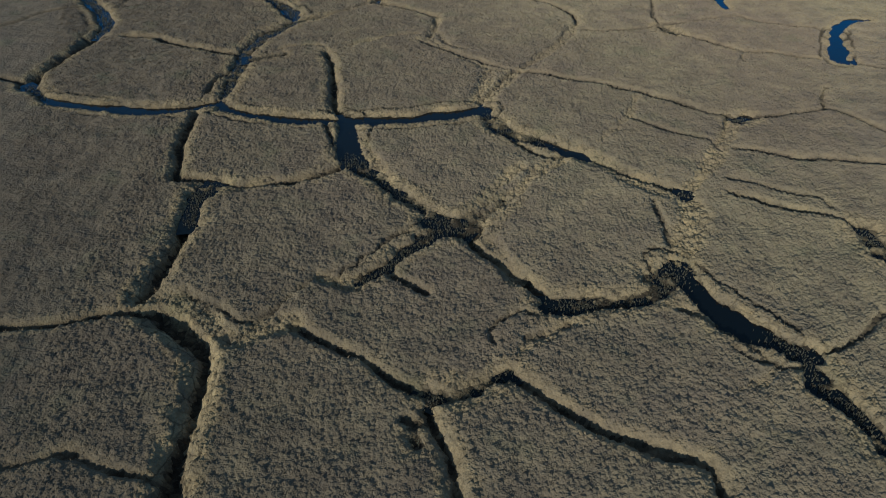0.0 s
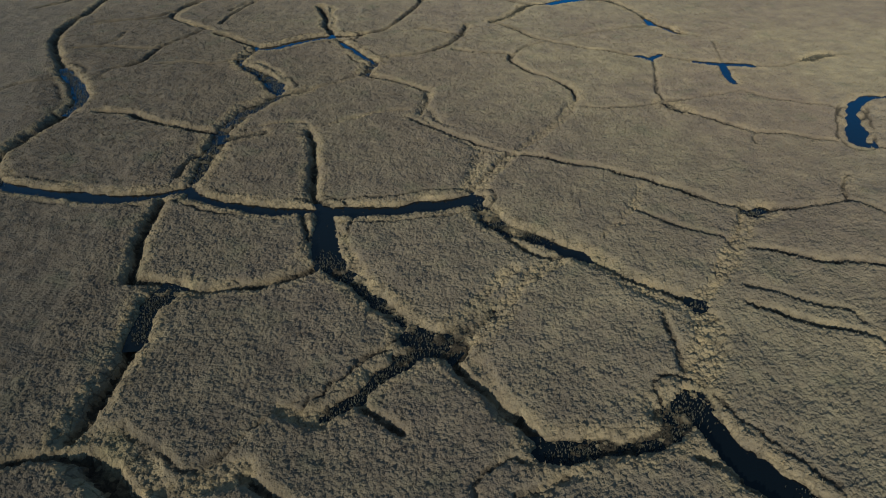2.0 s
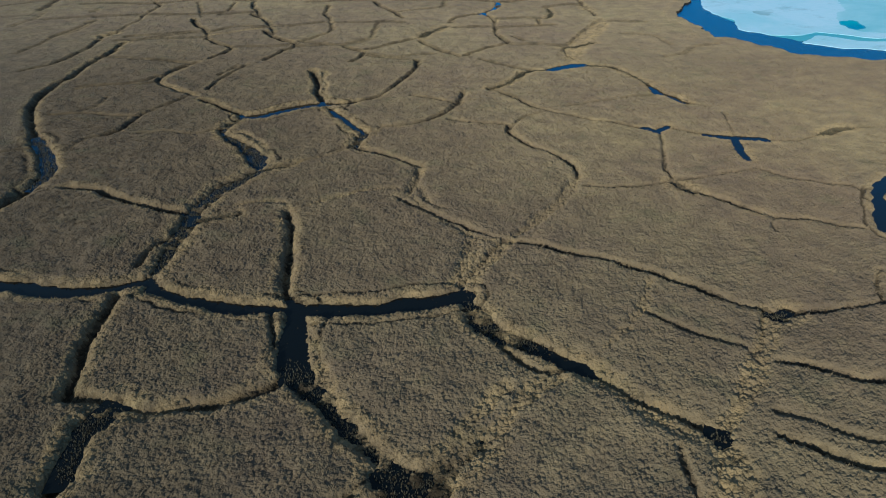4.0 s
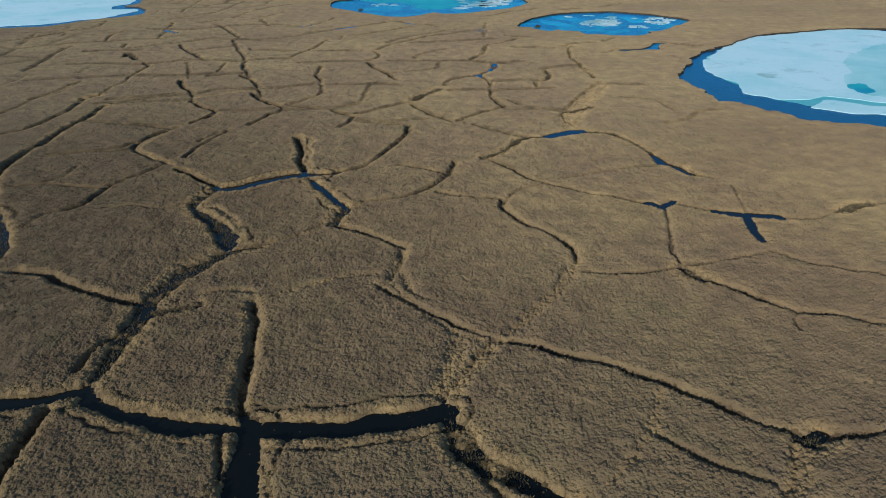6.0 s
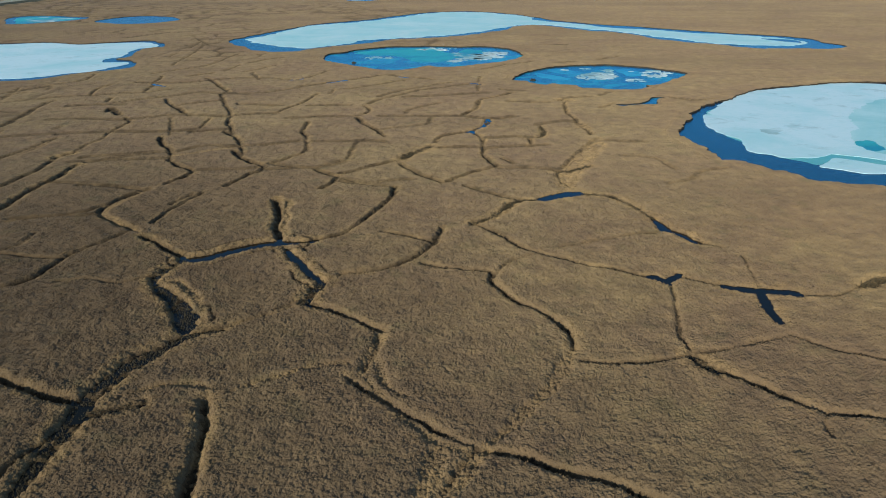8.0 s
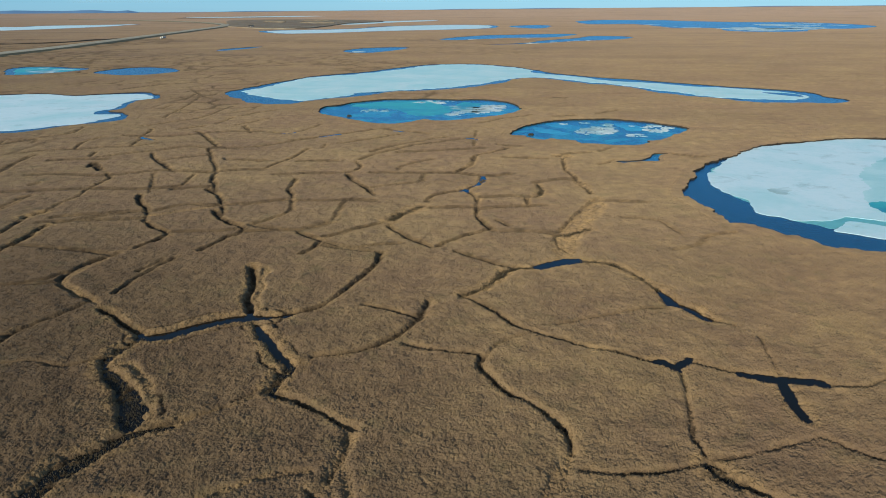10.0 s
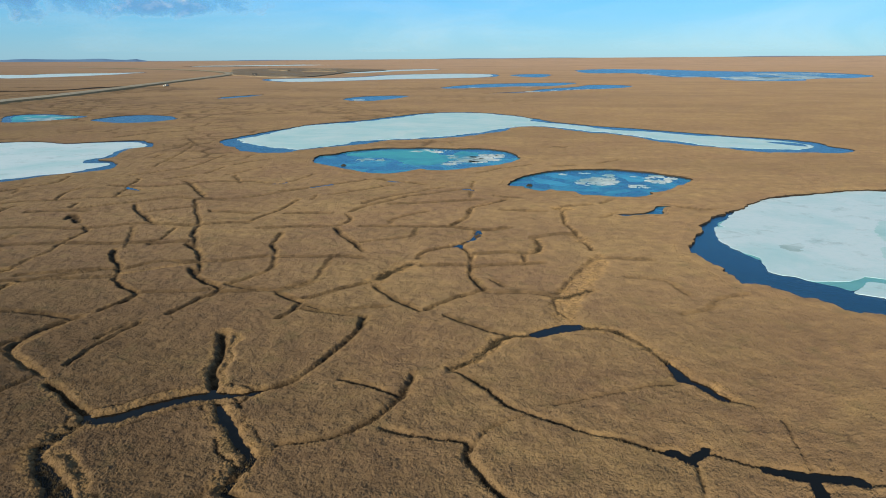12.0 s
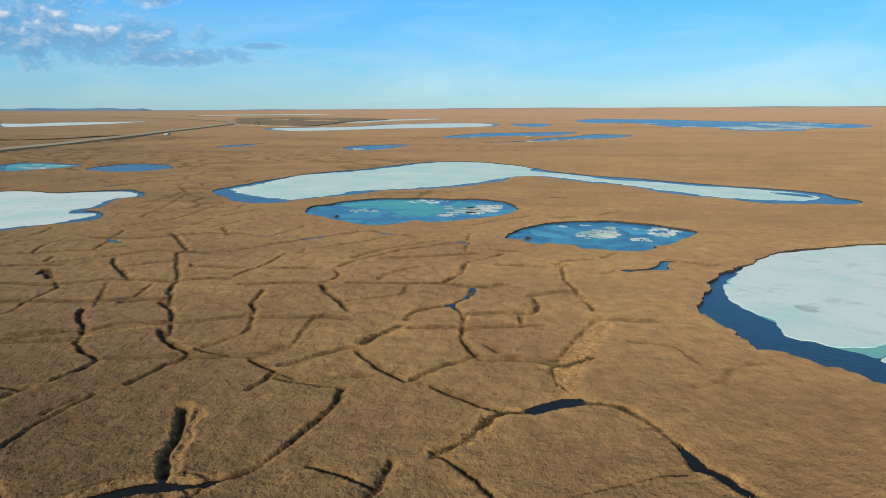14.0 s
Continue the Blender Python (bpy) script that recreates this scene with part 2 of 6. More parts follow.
CLOUD = cloud_material()
SEDGE = plain_material("dead_sedge", (0.016, 0.012, 0.009), (0.150, 0.115, 0.068), 9.0)
PEAT = plain_material("dark_peat", (0.020, 0.014, 0.009), (0.055, 0.038, 0.022), 1.5)


# ---- building helpers ----
def part(name, bm, mat, parent=None, label=""):
    me = bpy.data.meshes.new(name)
    bm.to_mesh(me)
    bm.free()
    me.materials.append(mat)
    ob = new(name, me)
    if parent:
        ob.parent = parent
    return tagged(ob, label)


def lattice(i, j, seed):
    h = (i.astype(np.int64) * 374761393 + j.astype(np.int64) * 668265263 + seed * 974634777) & 0xFFFFFFFF
    h = ((h ^ (h >> 13)) * 1274126177) & 0xFFFFFFFF
    return ((h ^ (h >> 16)) & 0xFFFF) / 65535.0


def rough_noise(x, y, size, seed):
    """Smooth noise from -1 to 1 with bumps of that size in metres."""
    x, y = np.asarray(x, float) / size, np.asarray(y, float) / size
    i, j = np.floor(x), np.floor(y)
    u, v = x - i, y - j
    u, v = u * u * (3 - 2 * u), v * v * (3 - 2 * v)
    a, b = lattice(i, j, seed), lattice(i + 1, j, seed)
    c, d = lattice(i, j + 1, seed), lattice(i + 1, j + 1, seed)
    return 2 * ((a + (b - a) * u) + ((c + (d - c) * u) - (a + (b - a) * u)) * v) - 1


def tussocks(x, y, size, seed):
    """Rounded hummocks of uneven height on a jittered grid, 0 to 1."""
    i, j = np.floor(x / size), np.floor(y / size)
    best = np.zeros_like(x)
    for di in (-1, 0, 1):
        for dj in (-1, 0, 1):
            cx = (i + di + lattice(i + di, j + dj, seed)) * size
            cy = (j + dj + lattice(i + di, j + dj, seed + 1)) * size
            tall = 0.35 + 0.65 * lattice(i + di, j + dj, seed + 2)
            best = np.maximum(best, tall * (1 - ((x - cx) ** 2 + (y - cy) ** 2) / (0.62 * size) ** 2))
    return best


def smooth(lo, hi, v):
    k = np.clip((v - lo) / (hi - lo), 0, 1)
    return k * k * (3 - 2 * k)


def plain_height(x, y):
    """The plain climbs a little towards the horizon, more on one side."""
    r = np.hypot(x, y) + 1e-6
    return (15 + 38 * np.clip(x / r, -0.35, 0.6)) * smooth(1800, 4800, r)


def eased(points, step):
    """A smooth line through control points."""
    p = [np.array(q, float) for q in points]
    p = [2 * p[0] - p[1]] + p + [2 * p[-1] - p[-2]]
    out = []
    for a, b, c, d in zip(p, p[1:], p[2:], p[3:]):
        n = max(1, int(np.linalg.norm(c - b) / step))
        for k in range(n):
            s = k / n
            out.append(0.5 * (2 * b + (c - a) * s + (2 * a - 5 * b + 4 * c - d) * s * s + (3 * b - a - 3 * c + d) * s ** 3))
    return np.array(out + [p[-2]])


def shore(points, step, wobble, seed):
    """A closed uneven outline through control points."""
    p = [np.array(q, float) for q in points]
    n = len(p)
    out = []
    for k in range(n):
        a, b, c, d = p[k - 1], p[k], p[(k + 1) % n], p[(k + 2) % n]
        m = max(1, int(np.linalg.norm(c - b) / step))
        for q in range(m):
            s = q / m
            out.append(0.5 * (2 * b + (c - a) * s + (2 * a - 5 * b + 4 * c - d) * s * s + (3 * b - a - 3 * c + d) * s ** 3))
    o = np.array(out)
    for size, share in ((8 * step, 0.6), (2.5 * step, 0.45), (1.1 * step, 0.25)):
        o = o + wobble * share * np.stack([rough_noise(o[:, 0], o[:, 1], size, seed), rough_noise(o[:, 0], o[:, 1], size, seed + 7)], 1)
    return o


def grown(o, by):
    """An outline moved outwards."""
    area = 0.5 * np.sum(o[:, 0] * np.roll(o[:, 1], -1) - np.roll(o[:, 0], -1) * o[:, 1])
    t = np.roll(o, -1, 0) - np.roll(o, 1, 0)
    t /= np.linalg.norm(t, axis=1)[:, None] + 1e-9
    return o + by * math.copysign(1, area) * np.stack([t[:, 1], -t[:, 0]], 1)


def sheet(o, top, thick=0.0):
    """A flat sheet, or a slab with a bevelled edge, of an outline at a height."""
    bm = bmesh.new()
    ring = [bm.verts.new((x, y, top)) for x, y in (grown(o, -0.2 * thick) if thick else o)]
    face = bm.faces.new(ring)
    face.normal_update()
    if face.normal.z < 0:
        face.normal_flip()
    if thick:
        mid = [bm.verts.new((x, y, top - 0.35 * thick)) for x, y in o]
        low = [bm.verts.new((x, y, top - thick)) for x, y in o]
        for upper, lower in ((ring, mid), (mid, low)):
            for k in range(len(o)):
                bm.faces.new((upper[k - 1], upper[k], lower[k], lower[k - 1]))
        bmesh.ops.recalc_face_normals(bm, faces=bm.faces)
    bmesh.ops.triangulate(bm, faces=[f for f in bm.faces if len(f.verts) > 4])
    return bm


# ---- plan: frost cracks and troughs between the tundra polygons ----
TROUGHS, LAKES = [], []


def trough(width, depth, wet, *points):
    """wet: 0 dry, 1 open water, 2 water with sedge, 3 sedge on wet peat, 4 pale wet meadow; two widths taper."""
    first, last = width if isinstance(width, tuple) else (width, width)
    width = (first + last) / 2
    depth *= (0.62 if width < 1.3 else 0.75) if wet == 0 else 1.0
    if points[0][1] > 140 and wet == 0:
        width, first, last, depth = 0.7 * width, 0.7 * first, 0.7 * last, 0.75 * depth
    line = eased(points, 0.8)
    line = line + 0.22 * np.stack([rough_noise(line[:, 0], line[:, 1], 2.5, 3), rough_noise(line[:, 0], line[:, 1], 2.5, 4)], 1)
    stray = 0.10 + 0.002 * np.clip(line[:, 1:] - 90, 0, 260)
    line = line + stray * np.stack([rough_noise(line[:, 0], line[:, 1], 6.5, 5), rough_noise(line[:, 0], line[:, 1], 5.5, 6)], 1)
    along = np.linspace(0, 1, len(line))
    end = np.minimum(along, 1 - along) * len(line) * 0.8
    widths = first + (last - first) * along + 0.22 * width * rough_noise(line[:, 0], line[:, 1], 3.0, 81)
    if wet and len(line) > 6:
        widths = widths * np.clip(0.7 + end / (2.5 * width + 0.5), 0, 1)
    TROUGHS.append((width, depth, wet, line, widths))


# the nearer net
trough(0.45, 0.45, 0, (-52.1, 78.9), (-49.8, 78.4), (-48.0, 77.4))
trough(1.3, 0.8, 2, (-48.0, 77.4), (-46.0, 75.5), (-44.9, 74.0))
trough((1.3, 1.5), 0.9, 1, (-45.0, 74.0), (-42.9, 72.9), (-39.3, 71.8), (-35.9, 71.2), (-32.8, 70.4), (-29.4, 70.4), (-27.1, 71.2), (-25.5, 71.9), (-24.3, 72.3))
trough(1.4, 1.05, 0, (-47.5, 77.7), (-47.9, 80.4), (-47.2, 83.3), (-46.5, 86.8), (-45.8, 90.6), (-45.6, 94.0), (-46.0, 96.7), (-48.0, 101.3), (-50.0, 103.7), (-52.3, 105.5))
trough(0.4, 0.3, 0, (-60.3, 95.8), (-58.3, 98.3), (-56.5, 101.6), (-53.9, 103.2), (-51.9, 104.5))
trough((2.2, 1.6), 0.6, 3, (-21.4, 94.3), (-22.8, 91.5), (-23.9, 87.8), (-24.4, 84.8), (-24.2, 80.8), (-24.3, 76.8), (-24.3, 73.6))
trough(0.5, 0.5, 0, (-23.7, 85.5), (-24.3, 82.5), (-25.4, 80.0), (-26.2, 77.5), (-26.5, 74.7))
trough(0.3, 0.25, 0, (-17.2, 98.7), (-14.6, 99.9), (-10.1, 104.5))
trough(0.9, 0.25, 4, (-21.8, 86.1), (-19.9, 87.5), (-17.1, 88.3), (-14.4, 87.7))
trough(0.9, 0.25, 4, (-12.8, 86.1), (-9.0, 89.0), (-5.4, 91.4), (-2.4, 91.9))
trough(1.0, 1.0, 0, (-13.8, 85.8), (-12.8, 82.1), (-12.1, 78.0), (-11.6, 74.2), (-11.4, 70.9), (-10.6, 68.7))
trough((1.3, 1.5), 0.9, 1, (-24.6, 72.7), (-23.4, 71.0), (-21.9, 70.2), (-20.2, 69.3), (-17.9, 68.5), (-15.4, 67.7), (-12.9, 67.5), (-11.1, 67.6))
trough((1.5, 2.0), 0.9, 1, (-11.4, 67.6), (-9.6, 67.7), (-7.5, 67.6), (-4.5, 67.5), (-1.5, 67.7), (1.6, 68.2), (3.6, 68.9), (5.1, 69.6))
trough((1.9, 2.4), 1.0, 1, (-10.1, 68.2), (-9.7, 66.0), (-9.4, 63.0), (-8.9, 60.8), (-8.1, 58.8))
trough((2.6, 1.6), 0.9, 2, (-8.5, 59.6), (-7.6, 57.9), (-6.7, 56.9))
trough(0.5, 0.5, 0, (-11.9, 67.0), (-11.2, 64.5), (-10.5, 61.7))
trough((1.5, 0.9), 0.8, 3, (-6.8, 56.9), (-5.9, 55.7), (-4.5, 54.0), (-2.9, 52.6), (-1.4, 51.1), (-0.4, 49.7))
trough((1.0, 0.5), 0.75, 0, (-9.2, 58.2), (-10.5, 57.1), (-12.0, 56.1), (-14.0, 55.5), (-16.1, 55.3), (-18.2, 55.1), (-19.8, 55.3))
trough(0.8, 0.7, 0, (-19.8, 55.3), (-20.9, 55.6), (-22.9, 56.2), (-24.8, 56.4))
trough(1.0, 0.9, 0, (-26.4, 69.8), (-26.3, 67.2), (-26.2, 64.5), (-25.9, 61.3), (-25.3, 58.2), (-24.9, 56.6))
trough((2.0, 1.0), 0.8, 2, (-20.9, 55.3), (-21.4, 53.8), (-21.8, 52.9))
trough(1.8, 1.05, 0, (-21.7, 53.5), (-21.8, 51.1), (-21.6, 48.8), (-21.7, 46.2), (-21.9, 43.4), (-22.1, 41.0), (-22.4, 39.3))
trough(1.0, 0.5, 3, (-21.9, 54.0), (-21.5, 51.3), (-21.3, 48.7))
trough(0.5, 0.65, 0, (-31.7, 36.5), (-29.7, 36.6), (-27.7, 36.7), (-25.8, 37.1), (-24.0, 37.6), (-22.0, 37.9), (-20.8, 37.8))
trough(1.8, 1.25, 0, (-21.0, 37.9), (-19.5, 36.6), (-18.0, 35.5), (-16.9, 34.5), (-16.1, 33.0), (-15.9, 31.0), (-15.7, 29.1), (-15.7, 27.8), (-15.7, 26.5), (-15.8, 24.9), (-15.7, 23.4), (-15.8, 22.6))
trough(2.2, 0.35, 4, (-22.0, 39.4), (-20.3, 39.3), (-18.8, 38.3), (-17.2, 37.1), (-15.6, 35.7), (-14.0, 34.9), (-13.6, 35.6), (-12.2, 36.3), (-10.6, 36.6))
trough(0.3, 0.3, 0, (-19.3, 40.3), (-17.7, 39.0), (-15.9, 37.6), (-14.4, 36.5), (-12.4, 37.6), (-11.7, 38.9), (-10.7, 40.1), (-9.6, 41.5), (-8.4, 42.2))
trough(1.6, 0.3, 4, (-9.6, 41.5), (-7.8, 41.0), (-6.2, 40.6))
trough(0.6, 0.55, 0, (-10.6, 36.5), (-9.6, 35.5), (-8.3, 34.5), (-7.0, 33.7), (-5.4, 32.8), (-4.2, 31.7), (-3.0, 30.7), (-1.9, 30.0), (-1.1, 29.7))
trough(1.1, 0.5, 3, (-1.1, 29.7), (-0.4, 29.1), (0.7, 29.4), (2.0, 30.2), (3.4, 30.9), (4.6, 31.3))
trough(0.8, 0.4, 0, (-2.4, 27.6), (-1.7, 27.3), (-1.1, 27.2))
trough(1.0, 0.9, 0, (-0.9, 28.4), (-0.3, 27.0), (0.1, 25.4), (0.5, 23.8), (0.9, 22.2))
trough(0.6, 0.35, 3, (-1.8, 26.6), (-1.5, 25.8))
trough(0.6, 0.45, 0, (-23.1, 25.6), (-22.0, 25.5), (-20.8, 25.0), (-19.2, 24.3), (-17.7, 23.8), (-16.3, 23.4), (-15.5, 23.0))
trough(0.3, 0.2, 0, (-25.8, 24.4), (-24.4, 24.9), (-23.0, 25.5))
trough(0.9, 0.75, 0, (4.6, 31.3), (5.5, 30.5), (6.5, 29.5), (7.7, 28.2), (8.9, 27.0), (10.0, 26.1), (11.1, 25.8), (12.3, 25.3), (13.9, 24.8), (15.4, 24.3), (15.8, 23.5), (15.8, 22.3))
trough(0.8, 0.2, 4, (5.0, 31.5), (5.4, 32.5), (6.1, 33.7), (8.3, 35.0), (10.2, 36.2))
trough(0.25, 0.25, 0, (6.1, 34.5), (7.6, 35.1), (9.3, 36.0))
trough(0.3, 0.3, 0, (3.7, 34.0), (3.5, 35.2), (4.0, 36.0), (5.8, 37.4), (6.8, 37.1))
trough((2.2, 1.4), 0.7, 2, (7.8, 38.1), (9.2, 38.0), (10.9, 38.2), (12.4, 38.1))
trough((1.0, 1.4), 0.8, 2, (12.1, 38.1), (13.9, 38.3), (15.7, 38.9), (17.0, 39.9))
trough((1.3, 2.5), 1.0, 1, (18.2, 42.3), (19.0, 40.2), (19.9, 38.2), (20.9, 36.2), (22.0, 34.7), (23.3, 33.6))
trough(2.6, 0.5, 3, (16.7, 40.4), (17.9, 41.2), (18.8, 41.8))
trough((1.8, 2.4), 0.8, 2, (23.0, 33.8), (24.1, 33.0), (25.1, 32.6))
trough((1.3, 0.9), 0.9, 3, (25.0, 32.4), (24.8, 31.0), (24.9, 29.6), (25.6, 28.4), (26.0, 26.7), (26.4, 25.2))
trough(0.35, 0.3, 0, (25.2, 32.5), (27.0, 33.1), (29.2, 34.3), (30.8, 35.6), (32.2, 36.5))
trough(0.25, 0.25, 0, (17.6, 37.5), (18.8, 36.6), (19.9, 34.9), (21.1, 33.7), (22.0, 32.1))
trough(0.7, 0.15, 4, (18.8, 29.3), (21.1, 30.6), (22.7, 31.5))
trough((2.6, 3.2), 0.8, 2, (-0.3, 48.9), (0.6, 48.4), (1.5, 47.9), (2.3, 47.3))
trough((1.8, 0.8), 0.6, 3, (2.3, 48.4), (3.3, 49.6), (4.4, 50.7), (5.9, 51.7))
trough((1.2, 1.0), 0.95, 2, (-0.2, 47.9), (-1.5, 45.8), (-2.8, 44.4), (-4.0, 43.0), (-5.2, 42.0), (-6.2, 41.3))
trough(1.1, 0.85, 0, (2.4, 46.4), (3.3, 44.6), (4.6, 43.1), (5.8, 41.3), (6.9, 40.0), (7.9, 38.7))
trough(0.3, 0.3, 0, (-4.5, 46.1), (-3.7, 46.8), (-2.5, 47.4))
trough(0.55, 0.4, 0, (-3.8, 41.6), (-2.5, 40.5), (-1.2, 39.4))
trough(1.4, 0.25, 4, (4.2, 50.2), (6.3, 52.3), (8.0, 54.6), (9.9, 57.0), (11.7, 58.2))
trough(0.3, 0.25, 0, (4.2, 50.2), (5.4, 51.2))
trough((2.2, 1.6), 0.6, 3, (5.3, 68.1), (6.5, 65.4), (8.4, 63.4), (10.2, 61.7))
trough(1.2, 0.9, 1, (9.9, 62.4), (11.8, 60.9), (13.2, 59.9), (14.2, 59.4))
trough(0.3, 0.3, 0, (6.2, 65.4), (7.7, 62.3), (9.2, 60.2), (10.7, 59.0), (12.4, 59.0))
trough(0.8, 0.65, 0, (14.0, 59.1), (15.5, 57.9), (17.2, 55.8), (19.0, 54.6), (20.8, 53.5), (21.6, 52.4))
trough(0.9, 0.4, 3, (21.5, 52.5), (22.0, 52.2), (22.2, 51.7))
trough(0.3, 0.3, 0, (19.1, 51.2), (19.1, 48.9), (19.0, 46.7), (19.0, 44.9))
trough(2.6, 0.25, 4, (22.2, 51.9), (21.9, 48.8), (20.8, 46.0), (19.2, 42.9))
trough(2.0, 0.2, 4, (22.3, 52.3), (25.2, 56.0), (27.5, 59.6), (30.0, 63.9), (31.2, 65.6))
trough(0.5, 0.5, 0, (-2.5, 89.5), (-0.9, 87.9), (2.0, 85.0), (4.7, 82.6), (7.4, 80.5), (9.3, 79.5), (12.0, 78.7), (15.1, 77.0), (18.2, 75.7), (21.1, 73.8), (22.5, 73.0))
trough(0.5, 0.5, 0, (22.5, 73.0), (23.8, 72.0), (26.4, 69.7), (28.9, 68.0), (31.1, 67.2))
trough(0.5, 0.45, 0, (9.2, 79.1), (7.7, 76.5), (6.2, 73.6), (4.8, 71.2))
trough(1.6, 0.2, 4, (8.9, 78.5), (7.5, 75.4), (6.0, 71.7))
trough(0.3, 0.25, 0, (20.2, 67.0), (22.2, 65.4), (24.6, 63.1), (27.6, 61.7), (27.9, 60.2))
trough(0.3, 0.3, 0, (30.9, 67.0), (29.4, 63.6), (28.0, 61.2))
trough((1.4, 0.7), 0.5, 3, (31.2, 66.4), (31.8, 66.1), (32.9, 66.8))
trough(0.4, 0.4, 0, (32.8, 66.4), (36.4, 66.7), (39.8, 67.6), (41.7, 67.8), (43.5, 66.5), (44.8, 64.3), (45.5, 62.5))
trough(0.3, 0.3, 0, (41.7, 67.8), (42.7, 70.8), (44.2, 73.3))
trough((0.7, 1.3), 0.4, 1, (59.5, 94.0), (57.2, 94.1), (54.4, 91.9), (52.3, 89.0))
trough((1.2, 1.9), 0.4, 1, (52.6, 89.4), (50.9, 85.2), (49.1, 81.0))
trough((1.2, 0.7), 0.4, 1, (48.8, 81.0), (49.5, 80.5), (50.6, 80.6))
trough(0.25, 0.2, 0, (50.3, 80.1), (53.8, 78.5))
trough(0.45, 0.45, 0, (29.2, 59.9), (31.8, 59.3), (34.6, 58.1), (38.2, 57.6), (42.6, 56.9))
trough(0.25, 0.2, 0, (26.8, 54.3), (29.1, 53.5), (31.6, 52.0), (33.9, 51.3), (34.2, 49.8))
trough(0.5, 0.45, 0, (26.1, 52.2), (28.2, 51.0), (30.7, 49.7), (32.4, 49.1), (34.4, 48.1), (35.2, 46.8))
trough(2.2, 0.6, 3, (35.6, 46.3), (35.6, 44.1), (35.7, 43.2))
trough(0.7, 0.15, 4, (22.5, 72.6), (20.2, 67.0), (16.2, 61.7))
trough(1.6, 1.05, 0, (-60.9, 158.4), (-60.7, 149.8), (-61.5, 142.8), (-61.3, 136.5), (-61.8, 132.1), (-61.5, 126.6), (-60.7, 122.8), (-58.1, 117.0), (-54.8, 110.7), (-52.2, 106.9))
trough((2.0, 1.4), 1.0, 2, (-52.9, 107.9), (-48.9, 102.5), (-46.6, 98.5), (-45.7, 95.8), (-45.5, 92.7))
trough(0.9, 0.8, 0, (-41.4, 92.1), (-37.9, 91.4), (-35.5, 90.1), (-32.2, 88.2), (-29.2, 86.7), (-26.6, 86.1), (-24.3, 85.2))
trough(0.35, 0.3, 0, (-55.5, 117.0), (-51.2, 118.1), (-46.8, 117.3), (-42.6, 116.9), (-40.7, 120.2), (-38.7, 123.8), (-37.2, 126.9))
trough(0.6, 0.5, 0, (-37.1, 126.6), (-40.6, 129.0), (-43.8, 131.8), (-45.5, 134.7), (-44.9, 139.3), (-43.6, 142.6), (-42.4, 145.3))
trough(1.6, 0.2, 4, (-36.2, 125.8), (-40.2, 129.0), (-43.3, 131.8), (-44.8, 134.7), (-44.2, 138.7), (-43.0, 142.2))
trough(0.9, 0.75, 0, (-35.0, 124.3), (-32.1, 121.8), (-29.2, 119.0), (-26.6, 116.3))
trough(0.3, 0.25, 0, (-46.7, 103.4), (-45.8, 107.2), (-43.7, 109.1))
trough(0.9, 0.5, 0, (-43.7, 109.1), (-42.4, 111.4), (-42.4, 114.7), (-41.8, 118.0))
trough(0.3, 0.25, 0, (-39.4, 109.4), (-36.0, 110.4), (-31.9, 109.4), (-28.4, 111.3))
trough((2.0, 2.3), 0.9, 1, (-26.4, 115.8), (-24.1, 116.7), (-21.4, 118.9), (-19.3, 120.5), (-16.2, 121.6), (-13.7, 121.6))
trough((1.2, 0.6), 0.8, 1, (-13.7, 121.6), (-12.5, 121.8), (-11.2, 122.3))
trough(0.8, 0.7, 3, (-26.6, 115.8), (-27.6, 112.9), (-27.8, 109.9))
trough((1.4, 2.4), 0.8, 2, (-27.3, 109.0), (-25.0, 106.3), (-22.8, 103.9), (-21.1, 101.2), (-20.2, 98.3))
trough((0.7, 1.5), 0.8, 2, (-16.1, 98.3), (-18.2, 97.7), (-20.0, 96.2), (-20.8, 94.7), (-21.5, 93.1))
trough(0.6, 0.5, 0, (-21.5, 93.1), (-22.6, 91.8), (-23.8, 89.8), (-24.2, 87.5), (-24.2, 85.2))
trough((1.8, 1.0), 0.4, 3, (-23.4, 83.9), (-21.4, 84.3), (-19.3, 85.4))
trough((0.9, 1.3), 0.9, 1, (-14.2, 119.7), (-12.4, 116.6), (-10.4, 113.1), (-8.9, 110.9), (-7.7, 109.2))
trough((1.4, 0.8), 0.7, 2, (-7.9, 109.0), (-8.4, 106.6), (-9.0, 104.4))
trough(0.7, 0.6, 0, (-8.5, 103.9), (-5.9, 102.7), (-3.6, 101.0), (-0.7, 98.5), (0.5, 97.9))
trough(0.8, 0.2, 4, (-16.1, 98.3), (-13.8, 100.5), (-10.7, 102.6), (-8.9, 104.4))
trough(1.2, 0.95, 0, (-20.0, 139.3), (-18.4, 134.4), (-17.7, 128.7), (-15.8, 123.1))
trough(1.2, 0.3, 4, (-17.8, 138.6), (-16.9, 131.5), (-15.6, 124.1))
trough(0.9, 0.5, 0, (-11.2, 122.3), (-8.2, 124.5), (-5.9, 128.6), (-4.4, 132.8), (-2.8, 137.2), (-2.1, 141.6), (-1.9, 145.3))
trough(0.4, 0.4, 0, (-1.8, 125.7), (2.0, 123.9), (4.7, 122.1))
trough(1.0, 0.45, 0, (6.3, 126.9), (5.4, 122.1), (3.1, 117.5), (0.7, 114.3), (-2.3, 112.7), (-6.0, 111.3))
trough(0.35, 0.35, 0, (3.9, 114.5), (7.6, 113.2), (11.4, 112.5), (12.4, 111.7))
